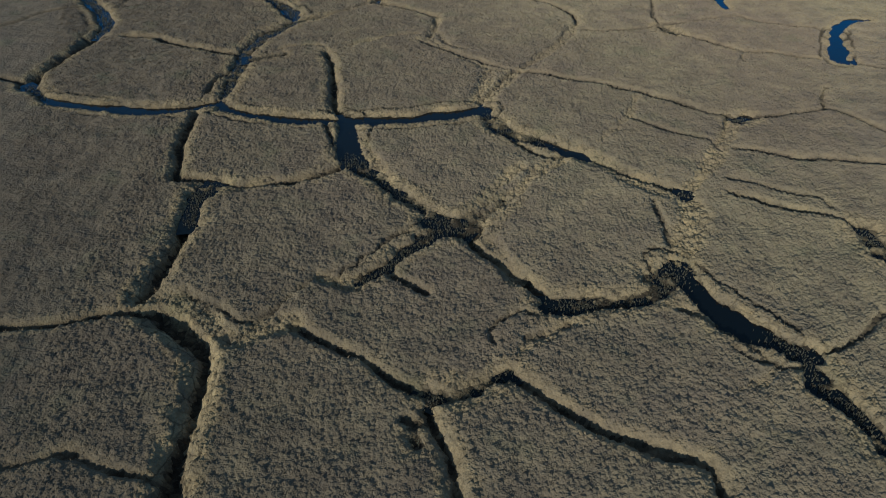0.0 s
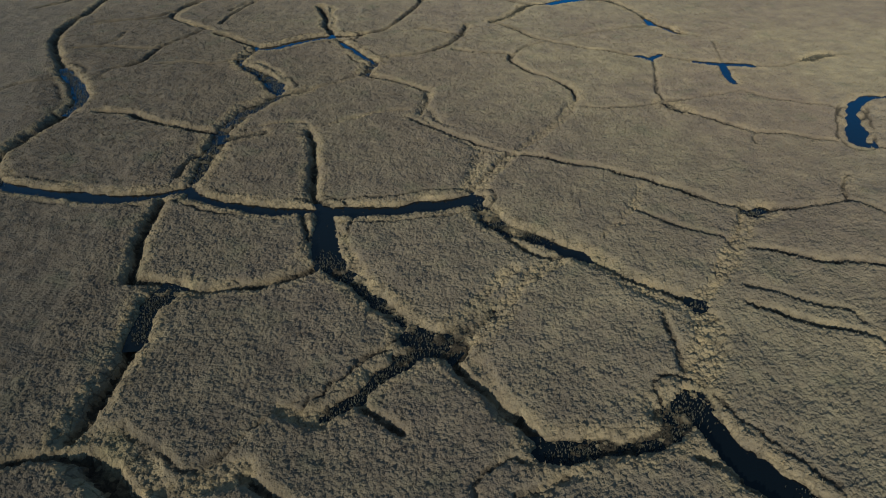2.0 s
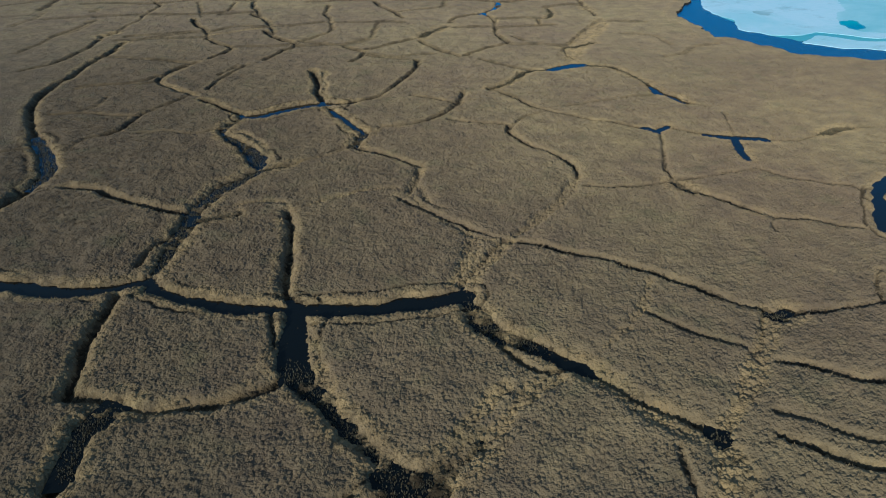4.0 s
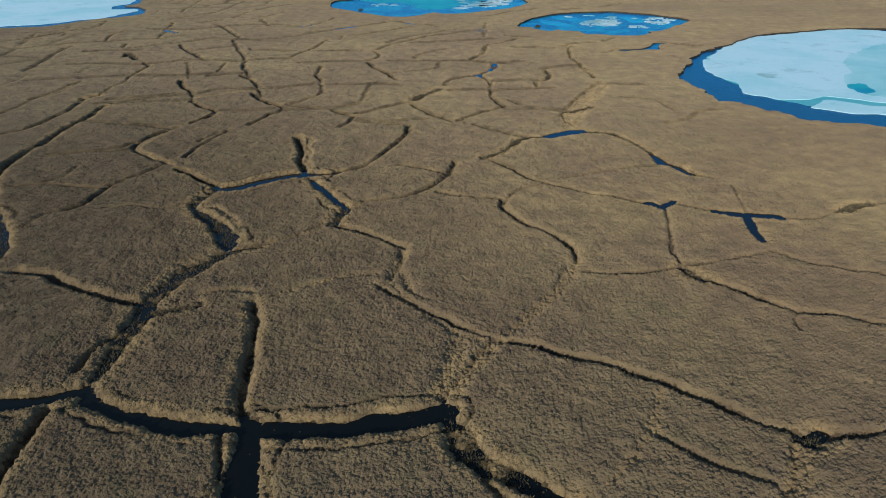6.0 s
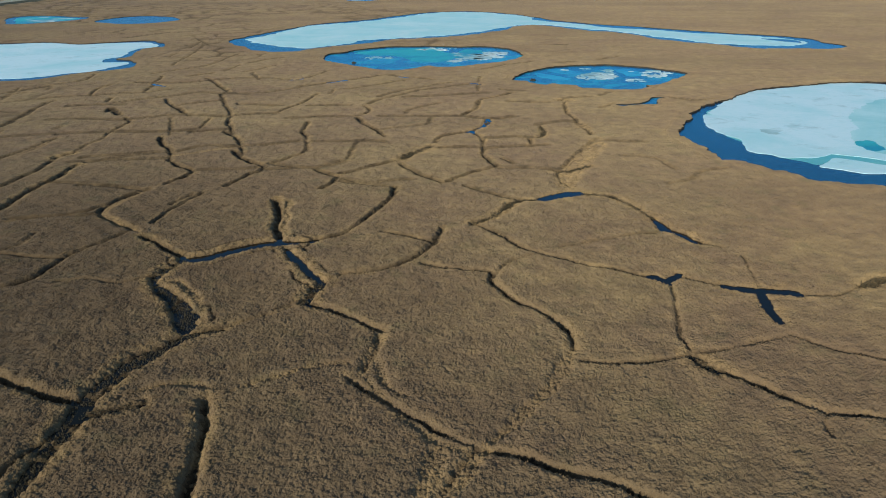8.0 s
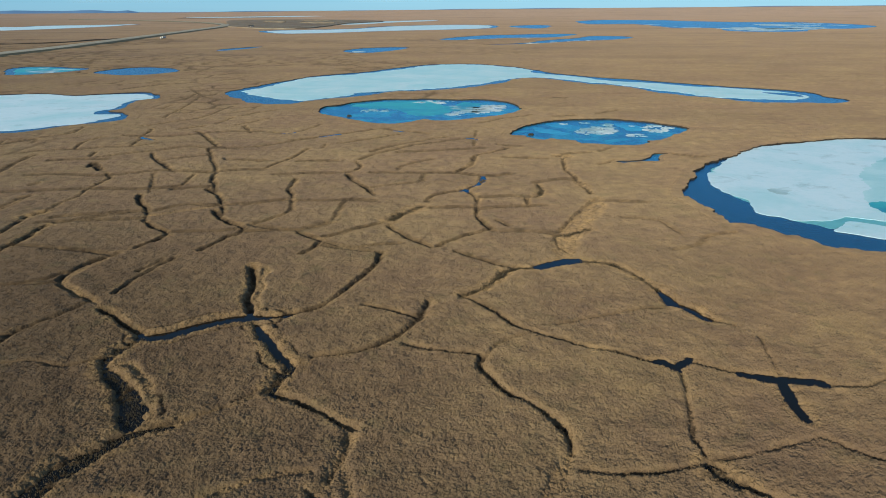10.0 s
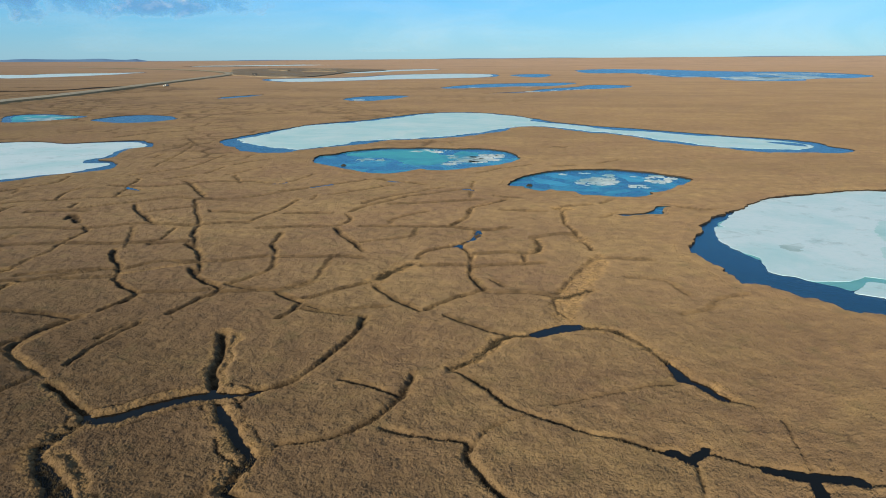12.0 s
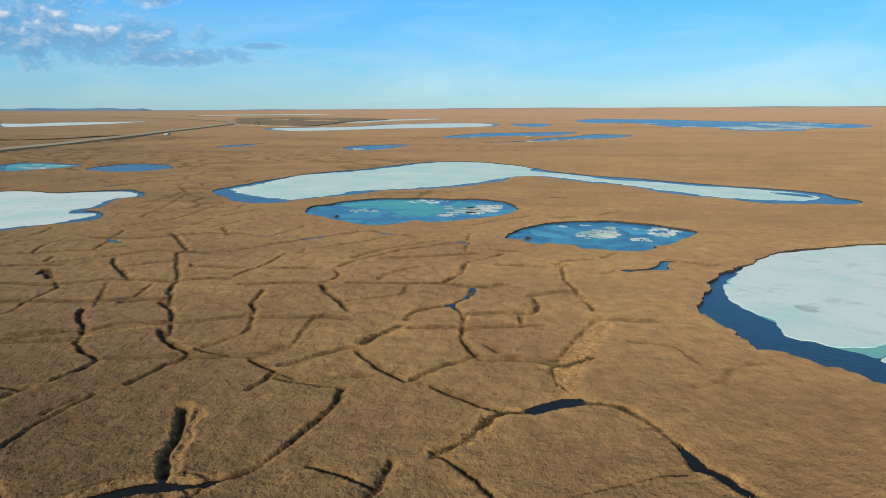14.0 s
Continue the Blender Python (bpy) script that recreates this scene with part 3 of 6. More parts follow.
trough(0.7, 0.6, 0, (12.4, 111.7), (12.2, 109.9), (12.6, 108.2), (14.5, 104.6), (16.3, 102.5), (18.6, 98.8), (19.5, 96.3), (19.5, 94.3))
trough(1.5, 0.35, 4, (19.5, 94.3), (18.4, 91.6), (16.4, 88.5), (14.2, 85.0), (12.3, 82.7), (10.5, 80.3))
trough(0.4, 0.4, 0, (10.8, 128.4), (13.3, 125.2), (15.3, 122.0), (17.4, 118.5), (20.0, 116.7), (21.8, 115.6), (23.9, 113.8), (28.1, 112.0), (30.4, 110.7))
trough(0.8, 0.25, 3, (10.8, 128.4), (13.5, 131.1), (15.6, 135.1), (18.0, 138.1), (20.5, 138.7))
trough(1.6, 0.2, 4, (10.8, 127.9), (13.6, 130.5), (15.8, 134.5), (18.1, 137.8))
trough(0.25, 0.2, 0, (12.5, 111.7), (14.7, 115.0), (18.1, 116.9))
trough((2.0, 2.6), 0.45, 1, (21.9, 139.3), (24.8, 140.9), (27.7, 142.2))
trough(0.7, 0.35, 3, (28.4, 141.8), (32.4, 140.5), (33.8, 138.2), (35.6, 133.7), (36.7, 130.3))
trough((1.2, 2.0), 0.5, 1, (36.9, 130.8), (37.3, 127.0))
trough((1.9, 0.6), 0.5, 1, (37.0, 126.5), (38.7, 124.9), (40.2, 121.5))
trough(0.25, 0.2, 0, (40.2, 121.5), (42.6, 119.3))
trough(3.6, 0.15, 4, (37.6, 176.5), (33.5, 166.7), (29.7, 158.1), (27.2, 150.3), (26.8, 143.9))
trough(0.25, 0.2, 0, (21.6, 119.6), (26.9, 121.9), (32.5, 124.3), (35.4, 125.0))
trough(0.9, 0.45, 1, (31.3, 110.7), (32.4, 109.4))
trough(0.8, 0.45, 1, (32.3, 109.2), (34.8, 111.5))
trough(0.35, 0.3, 0, (34.8, 110.3), (37.7, 108.9), (39.4, 108.0))
trough((1.5, 1.6), 0.45, 1, (39.0, 108.0), (41.4, 107.0), (44.1, 106.5), (46.1, 106.1))
trough((1.0, 0.7), 0.45, 1, (42.7, 106.3), (41.8, 102.7), (41.4, 99.4))
trough(0.25, 0.2, 0, (46.1, 106.1), (48.1, 105.7), (50.9, 105.7), (54.0, 107.7))
trough(0.25, 0.2, 0, (44.4, 116.4), (43.2, 110.8), (42.9, 107.0))
trough(1.4, 0.3, 3, (54.2, 107.9), (57.0, 109.3), (59.4, 110.3))
trough(0.25, 0.2, 0, (59.4, 110.3), (62.7, 110.6))
trough(0.3, 0.25, 0, (32.8, 108.8), (32.1, 104.5), (31.1, 99.5), (30.3, 95.8), (30.4, 93.4))
trough(0.35, 0.3, 0, (20.0, 92.0), (22.4, 91.7), (25.5, 91.9), (28.2, 92.6), (30.5, 93.0))
trough(1.3, 0.5, 3, (30.5, 92.8), (31.0, 91.5), (31.9, 90.5))
trough(0.6, 0.55, 0, (31.8, 90.5), (33.7, 88.8), (35.3, 87.0), (37.0, 85.3), (38.6, 83.8))
trough(0.45, 0.45, 0, (38.6, 83.8), (40.8, 83.8), (43.7, 83.0), (46.7, 81.7))
trough(0.25, 0.2, 0, (30.7, 93.6), (34.3, 94.3), (38.0, 95.7), (40.7, 96.7))
trough(0.35, 0.3, 0, (41.4, 96.9), (43.4, 95.0), (45.9, 93.5), (48.3, 92.2), (50.6, 91.9), (51.4, 90.2))
trough(0.25, 0.2, 0, (38.6, 83.6), (37.3, 80.6))
trough(0.25, 0.2, 0, (43.7, 146.4), (47.2, 148.1), (52.0, 153.7), (56.8, 155.6))
trough(0.2, 0.15, 0, (39.6, 164.3), (45.8, 162.0), (47.2, 154.5))
trough(0.4, 0.35, 0, (-91.1, 174.0), (-90.5, 181.8), (-90.9, 188.1))
trough(0.5, 0.45, 0, (-78.2, 151.2), (-77.5, 157.9), (-77.6, 164.3), (-75.2, 168.8), (-75.1, 176.2), (-75.6, 179.9))
trough(0.6, 0.5, 0, (-71.4, 139.4), (-68.5, 142.9), (-67.1, 148.1), (-66.6, 155.7), (-67.4, 164.1))
trough(1.0, 0.5, 1, (-67.8, 164.5), (-66.3, 167.7))
trough(0.35, 0.35, 0, (-62.6, 164.0), (-56.5, 166.1), (-50.4, 168.3), (-46.6, 168.3), (-42.2, 172.5), (-36.3, 172.9), (-30.5, 173.8), (-23.7, 176.7))
trough(0.6, 0.45, 0, (-32.8, 143.4), (-34.7, 136.4), (-35.5, 133.2), (-35.4, 129.0))
trough(0.3, 0.3, 0, (-34.2, 142.8), (-35.8, 137.6))
trough(1.6, 0.15, 4, (-3.1, 160.8), (-1.0, 165.1), (1.1, 171.6))
trough(0.3, 0.3, 0, (-57.4, 130.6), (-52.6, 131.9), (-47.4, 132.4), (-44.8, 133.3))
trough(0.25, 0.2, 0, (-51.6, 119.0), (-50.4, 121.5), (-50.4, 125.2))
trough(0.3, 0.25, 0, (16.3, 156.3), (21.7, 156.2), (26.8, 154.1))
trough(0.5, 0.45, 0, (-113.5, 240.7), (-108.8, 245.9), (-104.3, 252.3), (-106.2, 262.1), (-107.6, 271.7))
trough(0.6, 0.5, 0, (-107.3, 236.7), (-110.2, 243.3))
trough(0.8, 0.6, 0, (-91.1, 227.1), (-93.4, 235.3), (-93.4, 241.0), (-91.3, 246.2))
trough(0.6, 0.4, 0, (-97.7, 215.5), (-97.6, 218.7), (-96.7, 220.7))
trough(1.0, 0.6, 0, (-82.1, 218.2), (-83.0, 223.6))
trough(1.0, 0.7, 0, (-76.5, 206.1), (-77.3, 210.2), (-72.3, 202.3))
trough(1.1, 0.75, 0, (-68.9, 199.2), (-66.6, 195.1), (-66.2, 190.4), (-66.1, 185.9), (-66.1, 183.7))
trough(0.6, 0.45, 0, (-66.1, 183.7), (-65.5, 179.6), (-66.0, 177.7), (-66.4, 173.9), (-66.3, 168.6), (-66.6, 166.0))
trough(0.4, 0.35, 0, (-80.4, 187.9), (-79.5, 190.2))
trough(0.35, 0.3, 0, (-102.2, 222.7), (-96.8, 225.5), (-90.4, 227.1), (-84.7, 230.1), (-78.0, 231.7), (-72.3, 235.6))
trough(0.7, 0.5, 0, (-78.0, 231.7), (-79.0, 238.7), (-79.4, 243.7))
trough(0.9, 0.4, 1, (-80.4, 245.4), (-75.5, 241.2))
trough(0.8, 0.6, 0, (-81.4, 248.1), (-81.3, 252.6), (-82.9, 259.4))
trough(0.35, 0.3, 0, (-85.7, 248.0), (-77.3, 247.2), (-69.7, 248.2), (-63.2, 252.9), (-55.9, 255.8), (-49.2, 255.9), (-41.6, 252.2))
trough(0.5, 0.4, 0, (-88.2, 264.4), (-83.0, 273.1), (-78.0, 278.9), (-75.4, 287.5), (-75.1, 298.1), (-74.9, 306.7), (-73.7, 312.7))
trough(0.5, 0.4, 0, (-74.4, 260.5), (-69.5, 265.7))
trough(0.5, 0.4, 0, (-66.6, 270.0), (-64.7, 283.9))
trough(0.4, 0.4, 0, (-98.0, 304.9), (-97.7, 315.5))
trough(0.9, 0.7, 0, (-67.5, 255.7), (-63.2, 248.3), (-58.6, 239.8), (-54.1, 232.0))
trough(0.9, 0.6, 0, (-54.1, 232.0), (-54.8, 226.8), (-52.6, 220.6))
trough(0.9, 0.65, 0, (-67.5, 221.1), (-63.9, 214.6), (-60.0, 208.6), (-55.5, 202.5))
trough(0.35, 0.3, 0, (-62.5, 212.8), (-57.3, 216.6), (-52.1, 219.3))
trough(1.0, 0.65, 0, (-44.1, 200.5), (-43.5, 195.4), (-42.1, 190.7))
trough(1.1, 0.75, 0, (-41.0, 184.9), (-38.8, 182.0), (-36.7, 178.0), (-35.0, 174.3))
trough(1.0, 0.7, 0, (-34.7, 169.0), (-32.5, 164.2), (-29.6, 161.2), (-27.7, 159.7), (-26.3, 157.7))
trough(1.0, 0.55, 0, (-26.3, 157.7), (-26.6, 155.0), (-28.0, 152.9), (-29.2, 149.2), (-29.9, 146.6))
trough(0.9, 0.6, 0, (-48.6, 197.9), (-48.0, 192.9), (-47.7, 189.2))
trough(0.4, 0.35, 0, (-77.2, 182.7), (-71.8, 184.9), (-65.6, 185.9), (-56.2, 185.1), (-49.9, 186.1), (-47.4, 188.3))
trough(1.1, 0.8, 0, (-53.4, 180.6), (-51.5, 175.9), (-48.3, 170.5), (-47.0, 167.2))
trough(0.9, 0.65, 0, (-45.1, 162.5), (-42.8, 159.5), (-40.1, 156.7), (-38.6, 155.4))
trough(1.3, 0.55, 0, (-38.5, 155.1), (-39.1, 151.5), (-40.1, 149.0), (-40.6, 147.6))
trough(0.35, 0.3, 0, (-63.3, 160.7), (-58.1, 161.4), (-52.1, 162.4), (-46.3, 164.0))
trough(1.4, 0.2, 4, (-46.8, 165.2), (-42.9, 167.2), (-39.0, 170.0), (-35.3, 172.1))
trough(1.0, 0.2, 4, (-35.4, 173.9), (-30.1, 173.3), (-25.6, 175.5), (-21.9, 177.5))
trough(0.35, 0.3, 0, (-86.3, 197.4), (-77.2, 198.5), (-68.1, 197.6), (-57.6, 201.4), (-46.0, 200.5), (-39.5, 203.3), (-34.3, 202.8))
trough(0.8, 0.55, 0, (-34.4, 203.3), (-33.4, 209.0), (-31.0, 215.1), (-29.5, 223.6), (-28.6, 229.3))
trough(1.0, 0.75, 0, (-24.9, 193.7), (-24.6, 188.6), (-24.4, 184.3), (-22.6, 180.2), (-21.9, 176.3), (-21.0, 170.9))
trough(0.8, 0.5, 0, (-21.0, 170.9), (-21.2, 167.5), (-23.3, 163.7), (-26.1, 160.6))
trough(0.9, 0.65, 0, (-16.6, 155.7), (-14.4, 153.6), (-12.2, 151.6))
trough(1.2, 0.5, 0, (-12.1, 151.1), (-12.6, 147.7), (-13.9, 144.5))
trough(0.35, 0.3, 0, (-26.1, 160.6), (-20.7, 157.8), (-16.9, 157.0), (-13.8, 159.0), (-11.5, 161.4))
trough(0.5, 0.45, 0, (-54.3, 146.3), (-50.3, 146.5), (-45.6, 145.5), (-42.6, 144.6))
trough(0.4, 0.35, 0, (-55.1, 229.7), (-47.8, 229.8), (-41.5, 233.7), (-35.5, 240.1), (-30.2, 244.4))
trough(0.8, 0.4, 1, (-40.8, 251.3), (-38.3, 253.2))
trough(0.35, 0.3, 0, (-38.3, 253.2), (-35.1, 260.0), (-32.0, 270.5))
trough(0.6, 0.5, 0, (-56.4, 265.9), (-50.9, 253.0))
trough(0.4, 0.35, 0, (-59.4, 266.9), (-56.0, 273.5), (-51.8, 281.7))
trough(0.35, 0.3, 0, (-30.5, 198.1), (-23.5, 199.2), (-18.7, 199.8))
trough(0.5, 0.4, 0, (-35.9, 241.8), (-29.0, 246.1), (-23.5, 251.5), (-19.3, 256.3))
trough(0.8, 0.4, 1, (-27.9, 247.0), (-24.0, 250.6))
trough(0.4, 0.35, 0, (-19.3, 256.3), (-13.1, 260.3), (-6.0, 256.5), (2.6, 251.0))
trough(0.6, 0.3, 1, (-7.4, 257.4), (-5.2, 255.5))
trough(0.5, 0.4, 0, (-25.0, 229.4), (-25.4, 236.2))
trough(0.35, 0.3, 0, (-18.6, 199.3), (-13.9, 200.4))
trough(0.9, 0.6, 0, (-13.8, 199.9), (-12.3, 206.4), (-13.9, 212.2))
trough(0.9, 0.65, 0, (-14.0, 198.3), (-11.3, 191.1), (-8.1, 184.5), (-6.4, 179.6))
trough(0.5, 0.4, 0, (-13.4, 214.7), (-10.2, 221.8), (-6.5, 226.7), (-1.1, 232.7), (4.6, 236.6), (10.7, 242.4), (15.4, 245.0))
trough(0.9, 0.4, 1, (15.1, 244.1), (16.6, 242.4))
trough(0.4, 0.4, 0, (16.1, 246.7), (17.0, 256.8))
trough(0.6, 0.4, 0, (15.6, 240.8), (15.4, 232.1))
trough(0.3, 0.25, 0, (-3.1, 203.2), (-2.5, 207.6), (2.7, 213.6), (4.6, 215.5))
trough(0.35, 0.35, 0, (-8.9, 199.9), (-1.6, 200.0), (5.8, 200.1), (11.3, 199.7), (16.7, 196.7), (22.8, 198.8))
trough(0.35, 0.3, 0, (-7.2, 186.2), (-1.8, 188.9), (2.6, 191.3), (3.2, 198.5))
trough(0.9, 0.6, 0, (10.7, 201.2), (13.2, 206.7), (14.7, 213.8), (15.6, 218.9), (19.1, 223.6), (24.8, 230.0))
trough(1.3, 0.45, 2, (16.2, 195.7), (15.0, 189.6), (12.9, 185.6), (12.2, 183.5))
trough(0.9, 0.5, 0, (12.2, 183.9), (8.5, 181.8), (5.4, 178.6), (4.4, 174.4))
trough(1.2, 0.8, 0, (12.3, 183.5), (13.9, 178.7), (14.2, 170.7))
trough(1.0, 0.75, 0, (14.1, 169.6), (13.8, 164.8), (14.9, 161.7), (15.8, 157.7))
trough(1.2, 0.5, 0, (15.8, 157.5), (13.3, 155.3), (10.7, 153.4), (8.6, 150.9), (7.0, 148.7))
trough(0.35, 0.3, 0, (14.9, 177.9), (19.2, 178.8), (24.5, 178.8))
trough(0.35, 0.3, 0, (14.2, 169.7), (18.7, 171.1), (26.8, 172.2))
trough(1.0, 0.7, 0, (23.8, 176.9), (23.7, 171.1))
trough(0.7, 0.3, 3, (27.3, 188.8), (27.6, 182.9), (26.0, 178.8))
trough(0.4, 0.35, 0, (17.2, 162.4), (18.9, 159.2))
trough(0.8, 0.4, 0, (-2.2, 161.2), (-6.4, 158.6), (-10.2, 154.4), (-11.9, 153.4))
trough(2.0, 0.3, 3, (-2.2, 161.5), (-0.7, 164.6), (1.0, 167.8), (3.7, 171.2))
trough(0.7, 0.5, 0, (-1.5, 159.2), (1.1, 154.6), (4.0, 150.8), (6.0, 148.2))
trough(0.35, 0.3, 0, (-16.4, 158.4), (-12.9, 161.4), (-11.7, 163.2), (-11.3, 171.0), (-11.0, 175.3), (-6.0, 176.5))
trough(0.35, 0.3, 0, (-11.2, 148.7), (-7.2, 147.1), (-3.3, 145.8))
trough(1.2, 0.5, 1, (35.8, 218.5), (38.1, 217.9))
trough(1.1, 0.7, 0, (36.8, 215.9), (35.8, 204.2), (36.2, 199.0), (36.4, 191.7))
trough(1.1, 0.35, 3, (36.3, 192.6), (37.1, 186.8))
trough(0.9, 0.6, 0, (37.0, 186.8), (37.1, 180.6))
trough(0.9, 0.6, 0, (37.8, 177.1), (36.3, 174.5), (33.9, 169.9), (31.6, 165.0), (28.8, 159.0), (27.0, 156.0))
trough(4.0, 0.15, 4, (38.0, 176.0), (35.3, 168.3), (31.7, 160.5), (28.4, 153.6), (26.3, 146.8))
trough(0.8, 0.36, 3, (26.2, 153.6), (28.1, 154.4), (29.9, 155.0), (32.6, 157.7))
trough(0.7, 0.5, 0, (26.2, 153.3), (26.0, 148.7), (26.9, 146.0))
trough(0.35, 0.3, 0, (45.0, 209.4), (49.9, 214.2))
trough(1.3, 0.2, 4, (0.5, 97.8), (-0.3, 94.6), (-0.7, 91.6), (-1.4, 88.8))
trough(0.3, 0.3, 0, (0.1, 96.9), (-0.3, 93.5), (-0.8, 90.8))
trough(1.0, 0.2, 4, (0.2, 92.4), (1.3, 88.5), (3.4, 86.1))
trough(1.8, 0.3, 4, (10.2, 79.4), (9.0, 77.5), (7.1, 74.6), (5.4, 71.5))
trough(1.2, 0.2, 4, (-0.5, 89.3), (1.4, 85.6), (4.0, 82.2), (6.9, 79.7), (9.2, 78.9))
trough(1.0, 0.2, 4, (-26.8, 108.5), (-25.3, 110.1), (-20.6, 104.2), (-18.5, 98.8))
trough(1.6, 0.25, 4, (6.5, 79.6), (5.4, 75.3), (4.2, 70.9))
trough(2.4, 0.25, 4, (13.7, 60.7), (15.2, 58.4), (17.3, 55.5), (19.6, 52.9))
trough(1.2, 0.2, 4, (3.0, 50.0), (3.9, 51.8), (5.3, 54.3), (7.7, 57.0))
trough(1.8, 0.3, 4, (-1.0, 50.1), (-3.7, 53.1), (-5.9, 57.2), (-8.2, 63.5))
trough(1.5, 0.3, 4, (4.1, 45.8), (4.8, 43.4), (5.6, 40.7))
trough(1.2, 0.25, 4, (-15.6, 55.9), (-18.7, 54.6), (-22.8, 55.7))
trough(0.4, 0.4, 0, (-112.1, 221.5), (-115.2, 232.2), (-117.1, 241.1), (-111.1, 243.8))
trough(0.7, 0.55, 0, (-93.4, 189.8), (-94.5, 196.2), (-94.6, 202.3), (-96.2, 208.9), (-97.5, 218.2))
trough(0.6, 0.5, 0, (-78.3, 164.3), (-76.3, 170.6), (-76.1, 178.8))
trough(0.3, 0.3, 0, (-61.1, 148.2), (-53.9, 147.2), (-48.6, 145.9))
trough(0.3, 0.3, 0, (-57.6, 129.4), (-52.3, 131.7), (-47.6, 134.1), (-46.2, 136.6))
trough(0.35, 0.3, 0, (-60.1, 160.3), (-56.2, 163.3), (-52.0, 166.1), (-47.6, 168.9))
trough(0.3, 0.3, 0, (-79.6, 217.9), (-73.2, 222.3), (-68.3, 225.4), (-62.5, 231.1), (-54.1, 229.2), (-47.6, 228.3))
trough(0.25, 0.25, 0, (-58.1, 198.6), (-52.1, 181.9))
trough(0.3, 0.25, 0, (-38.2, 155.7), (-34.8, 156.3), (-29.9, 157.0), (-26.5, 157.7))
trough(0.3, 0.3, 0, (-26.2, 156.2), (-22.8, 156.9), (-17.7, 157.2), (-16.6, 156.5))
trough(0.25, 0.25, 0, (-11.1, 150.0), (-6.5, 147.7), (-1.9, 149.3), (1.0, 149.9))
trough(0.4, 0.4, 0, (10.0, 146.0), (12.3, 143.6), (14.9, 141.0), (17.0, 139.6), (19.9, 138.2))
trough(0.3, 0.25, 0, (17.8, 155.8), (22.9, 155.7), (26.3, 155.0))
trough(0.3, 0.25, 0, (26.9, 190.3), (33.8, 194.2), (36.1, 192.4))
trough(0.3, 0.3, 0, (-21.8, 176.6), (-15.3, 175.6), (-9.6, 176.5), (-6.0, 175.0))
trough(0.5, 0.5, 0, (-42.1, 192.5), (-40.7, 188.0), (-38.9, 182.7))
trough(0.5, 0.5, 0, (-35.0, 174.0), (-33.1, 168.8), (-32.8, 165.0))
trough(0.5, 0.5, 0, (-47.3, 168.9), (-46.0, 165.2), (-44.6, 162.0))
trough(0.25, 0.2, 0, (37.9, 175.9), (42.3, 174.9), (46.7, 174.4))
trough(0.3, 0.3, 0, (44.3, 223.2), (37.9, 221.0))
trough(0.6, 0.5, 0, (-52.5, 220.4), (-47.4, 208.6), (-43.6, 199.3))
trough(0.4, 0.35, 0, (-89.7, 213.4), (-87.4, 213.8), (-85.1, 214.2), (-82.7, 214.7), (-80.6, 214.7), (-78.5, 214.8), (-76.4, 214.8))
trough(0.4, 0.35, 0, (-11.3, 224.6), (-10.1, 228.7), (-7.0, 231.6), (-3.9, 234.4), (-1.0, 237.4), (1.8, 240.5), (4.6, 243.6), (8.2, 245.8))
trough(0.35, 0.3, 0, (-4.6, 224.1), (-0.3, 224.9), (3.9, 225.8), (7.8, 226.8), (11.7, 227.8), (15.6, 228.9), (17.6, 229.4))
trough(0.4, 0.35, 0, (5.8, 170.2), (8.5, 170.5), (10.7, 170.7), (12.9, 170.8))
trough(0.4, 0.35, 0, (-48.4, 185.1), (-46.2, 185.8), (-44.0, 186.5), (-41.8, 187.1))
trough(0.3, 0.25, 0, (47.9, 225.1), (49.4, 226.8), (50.8, 228.5), (52.3, 230.2))
trough(0.35, 0.3, 0, (22.4, 217.1), (24.4, 216.8), (26.4, 216.5), (28.5, 216.2), (30.5, 215.9), (32.5, 215.6))
trough(0.3, 0.25, 0, (63.2, 222.8), (65.3, 221.7), (67.4, 220.5), (69.4, 219.4), (71.5, 218.2), (73.5, 218.6), (75.6, 218.9), (77.7, 219.2), (79.7, 219.6))
trough(0.45, 0.38, 0, (-63.2, 287.8), (-62.5, 289.8), (-61.7, 291.7), (-61.0, 293.7), (-59.6, 295.5), (-58.2, 297.4), (-56.7, 299.3), (-55.3, 301.1), (-53.9, 303.0))
trough(0.45, 0.38, 0, (-21.9, 236.1), (-20.3, 237.5), (-18.7, 238.8), (-17.1, 240.1), (-15.6, 241.5), (-14.0, 242.8), (-12.5, 244.2), (-11.0, 245.6), (-9.4, 247.0), (-7.9, 248.4), (-6.4, 249.8))
trough(0.45, 0.38, 0, (18.7, 271.5), (21.6, 274.9), (24.4, 278.3), (27.3, 281.8), (30.6, 284.5), (33.8, 287.3), (37.1, 290.1))
trough(0.45, 0.38, 0, (-46.6, 214.9), (-44.6, 214.5), (-42.7, 214.2), (-40.7, 213.9), (-38.1, 213.5), (-35.6, 213.2))
trough(0.45, 0.38, 0, (-28.1, 213.0), (-25.6, 213.1), (-23.2, 213.2), (-20.7, 213.2), (-18.2, 213.2))
trough(0.4, 0.3, 0, (44.6, 285.9), (46.5, 286.7), (48.4, 287.6), (50.2, 288.4), (52.1, 289.3))
trough(0.4, 0.3, 0, (61.3, 293.7), (62.7, 295.2), (64.1, 296.8), (65.5, 298.3), (67.0, 299.8), (68.4, 301.4), (69.8, 302.9))
trough(0.4, 0.3, 0, (22.6, 235.3), (25.5, 233.3), (28.4, 232.3))
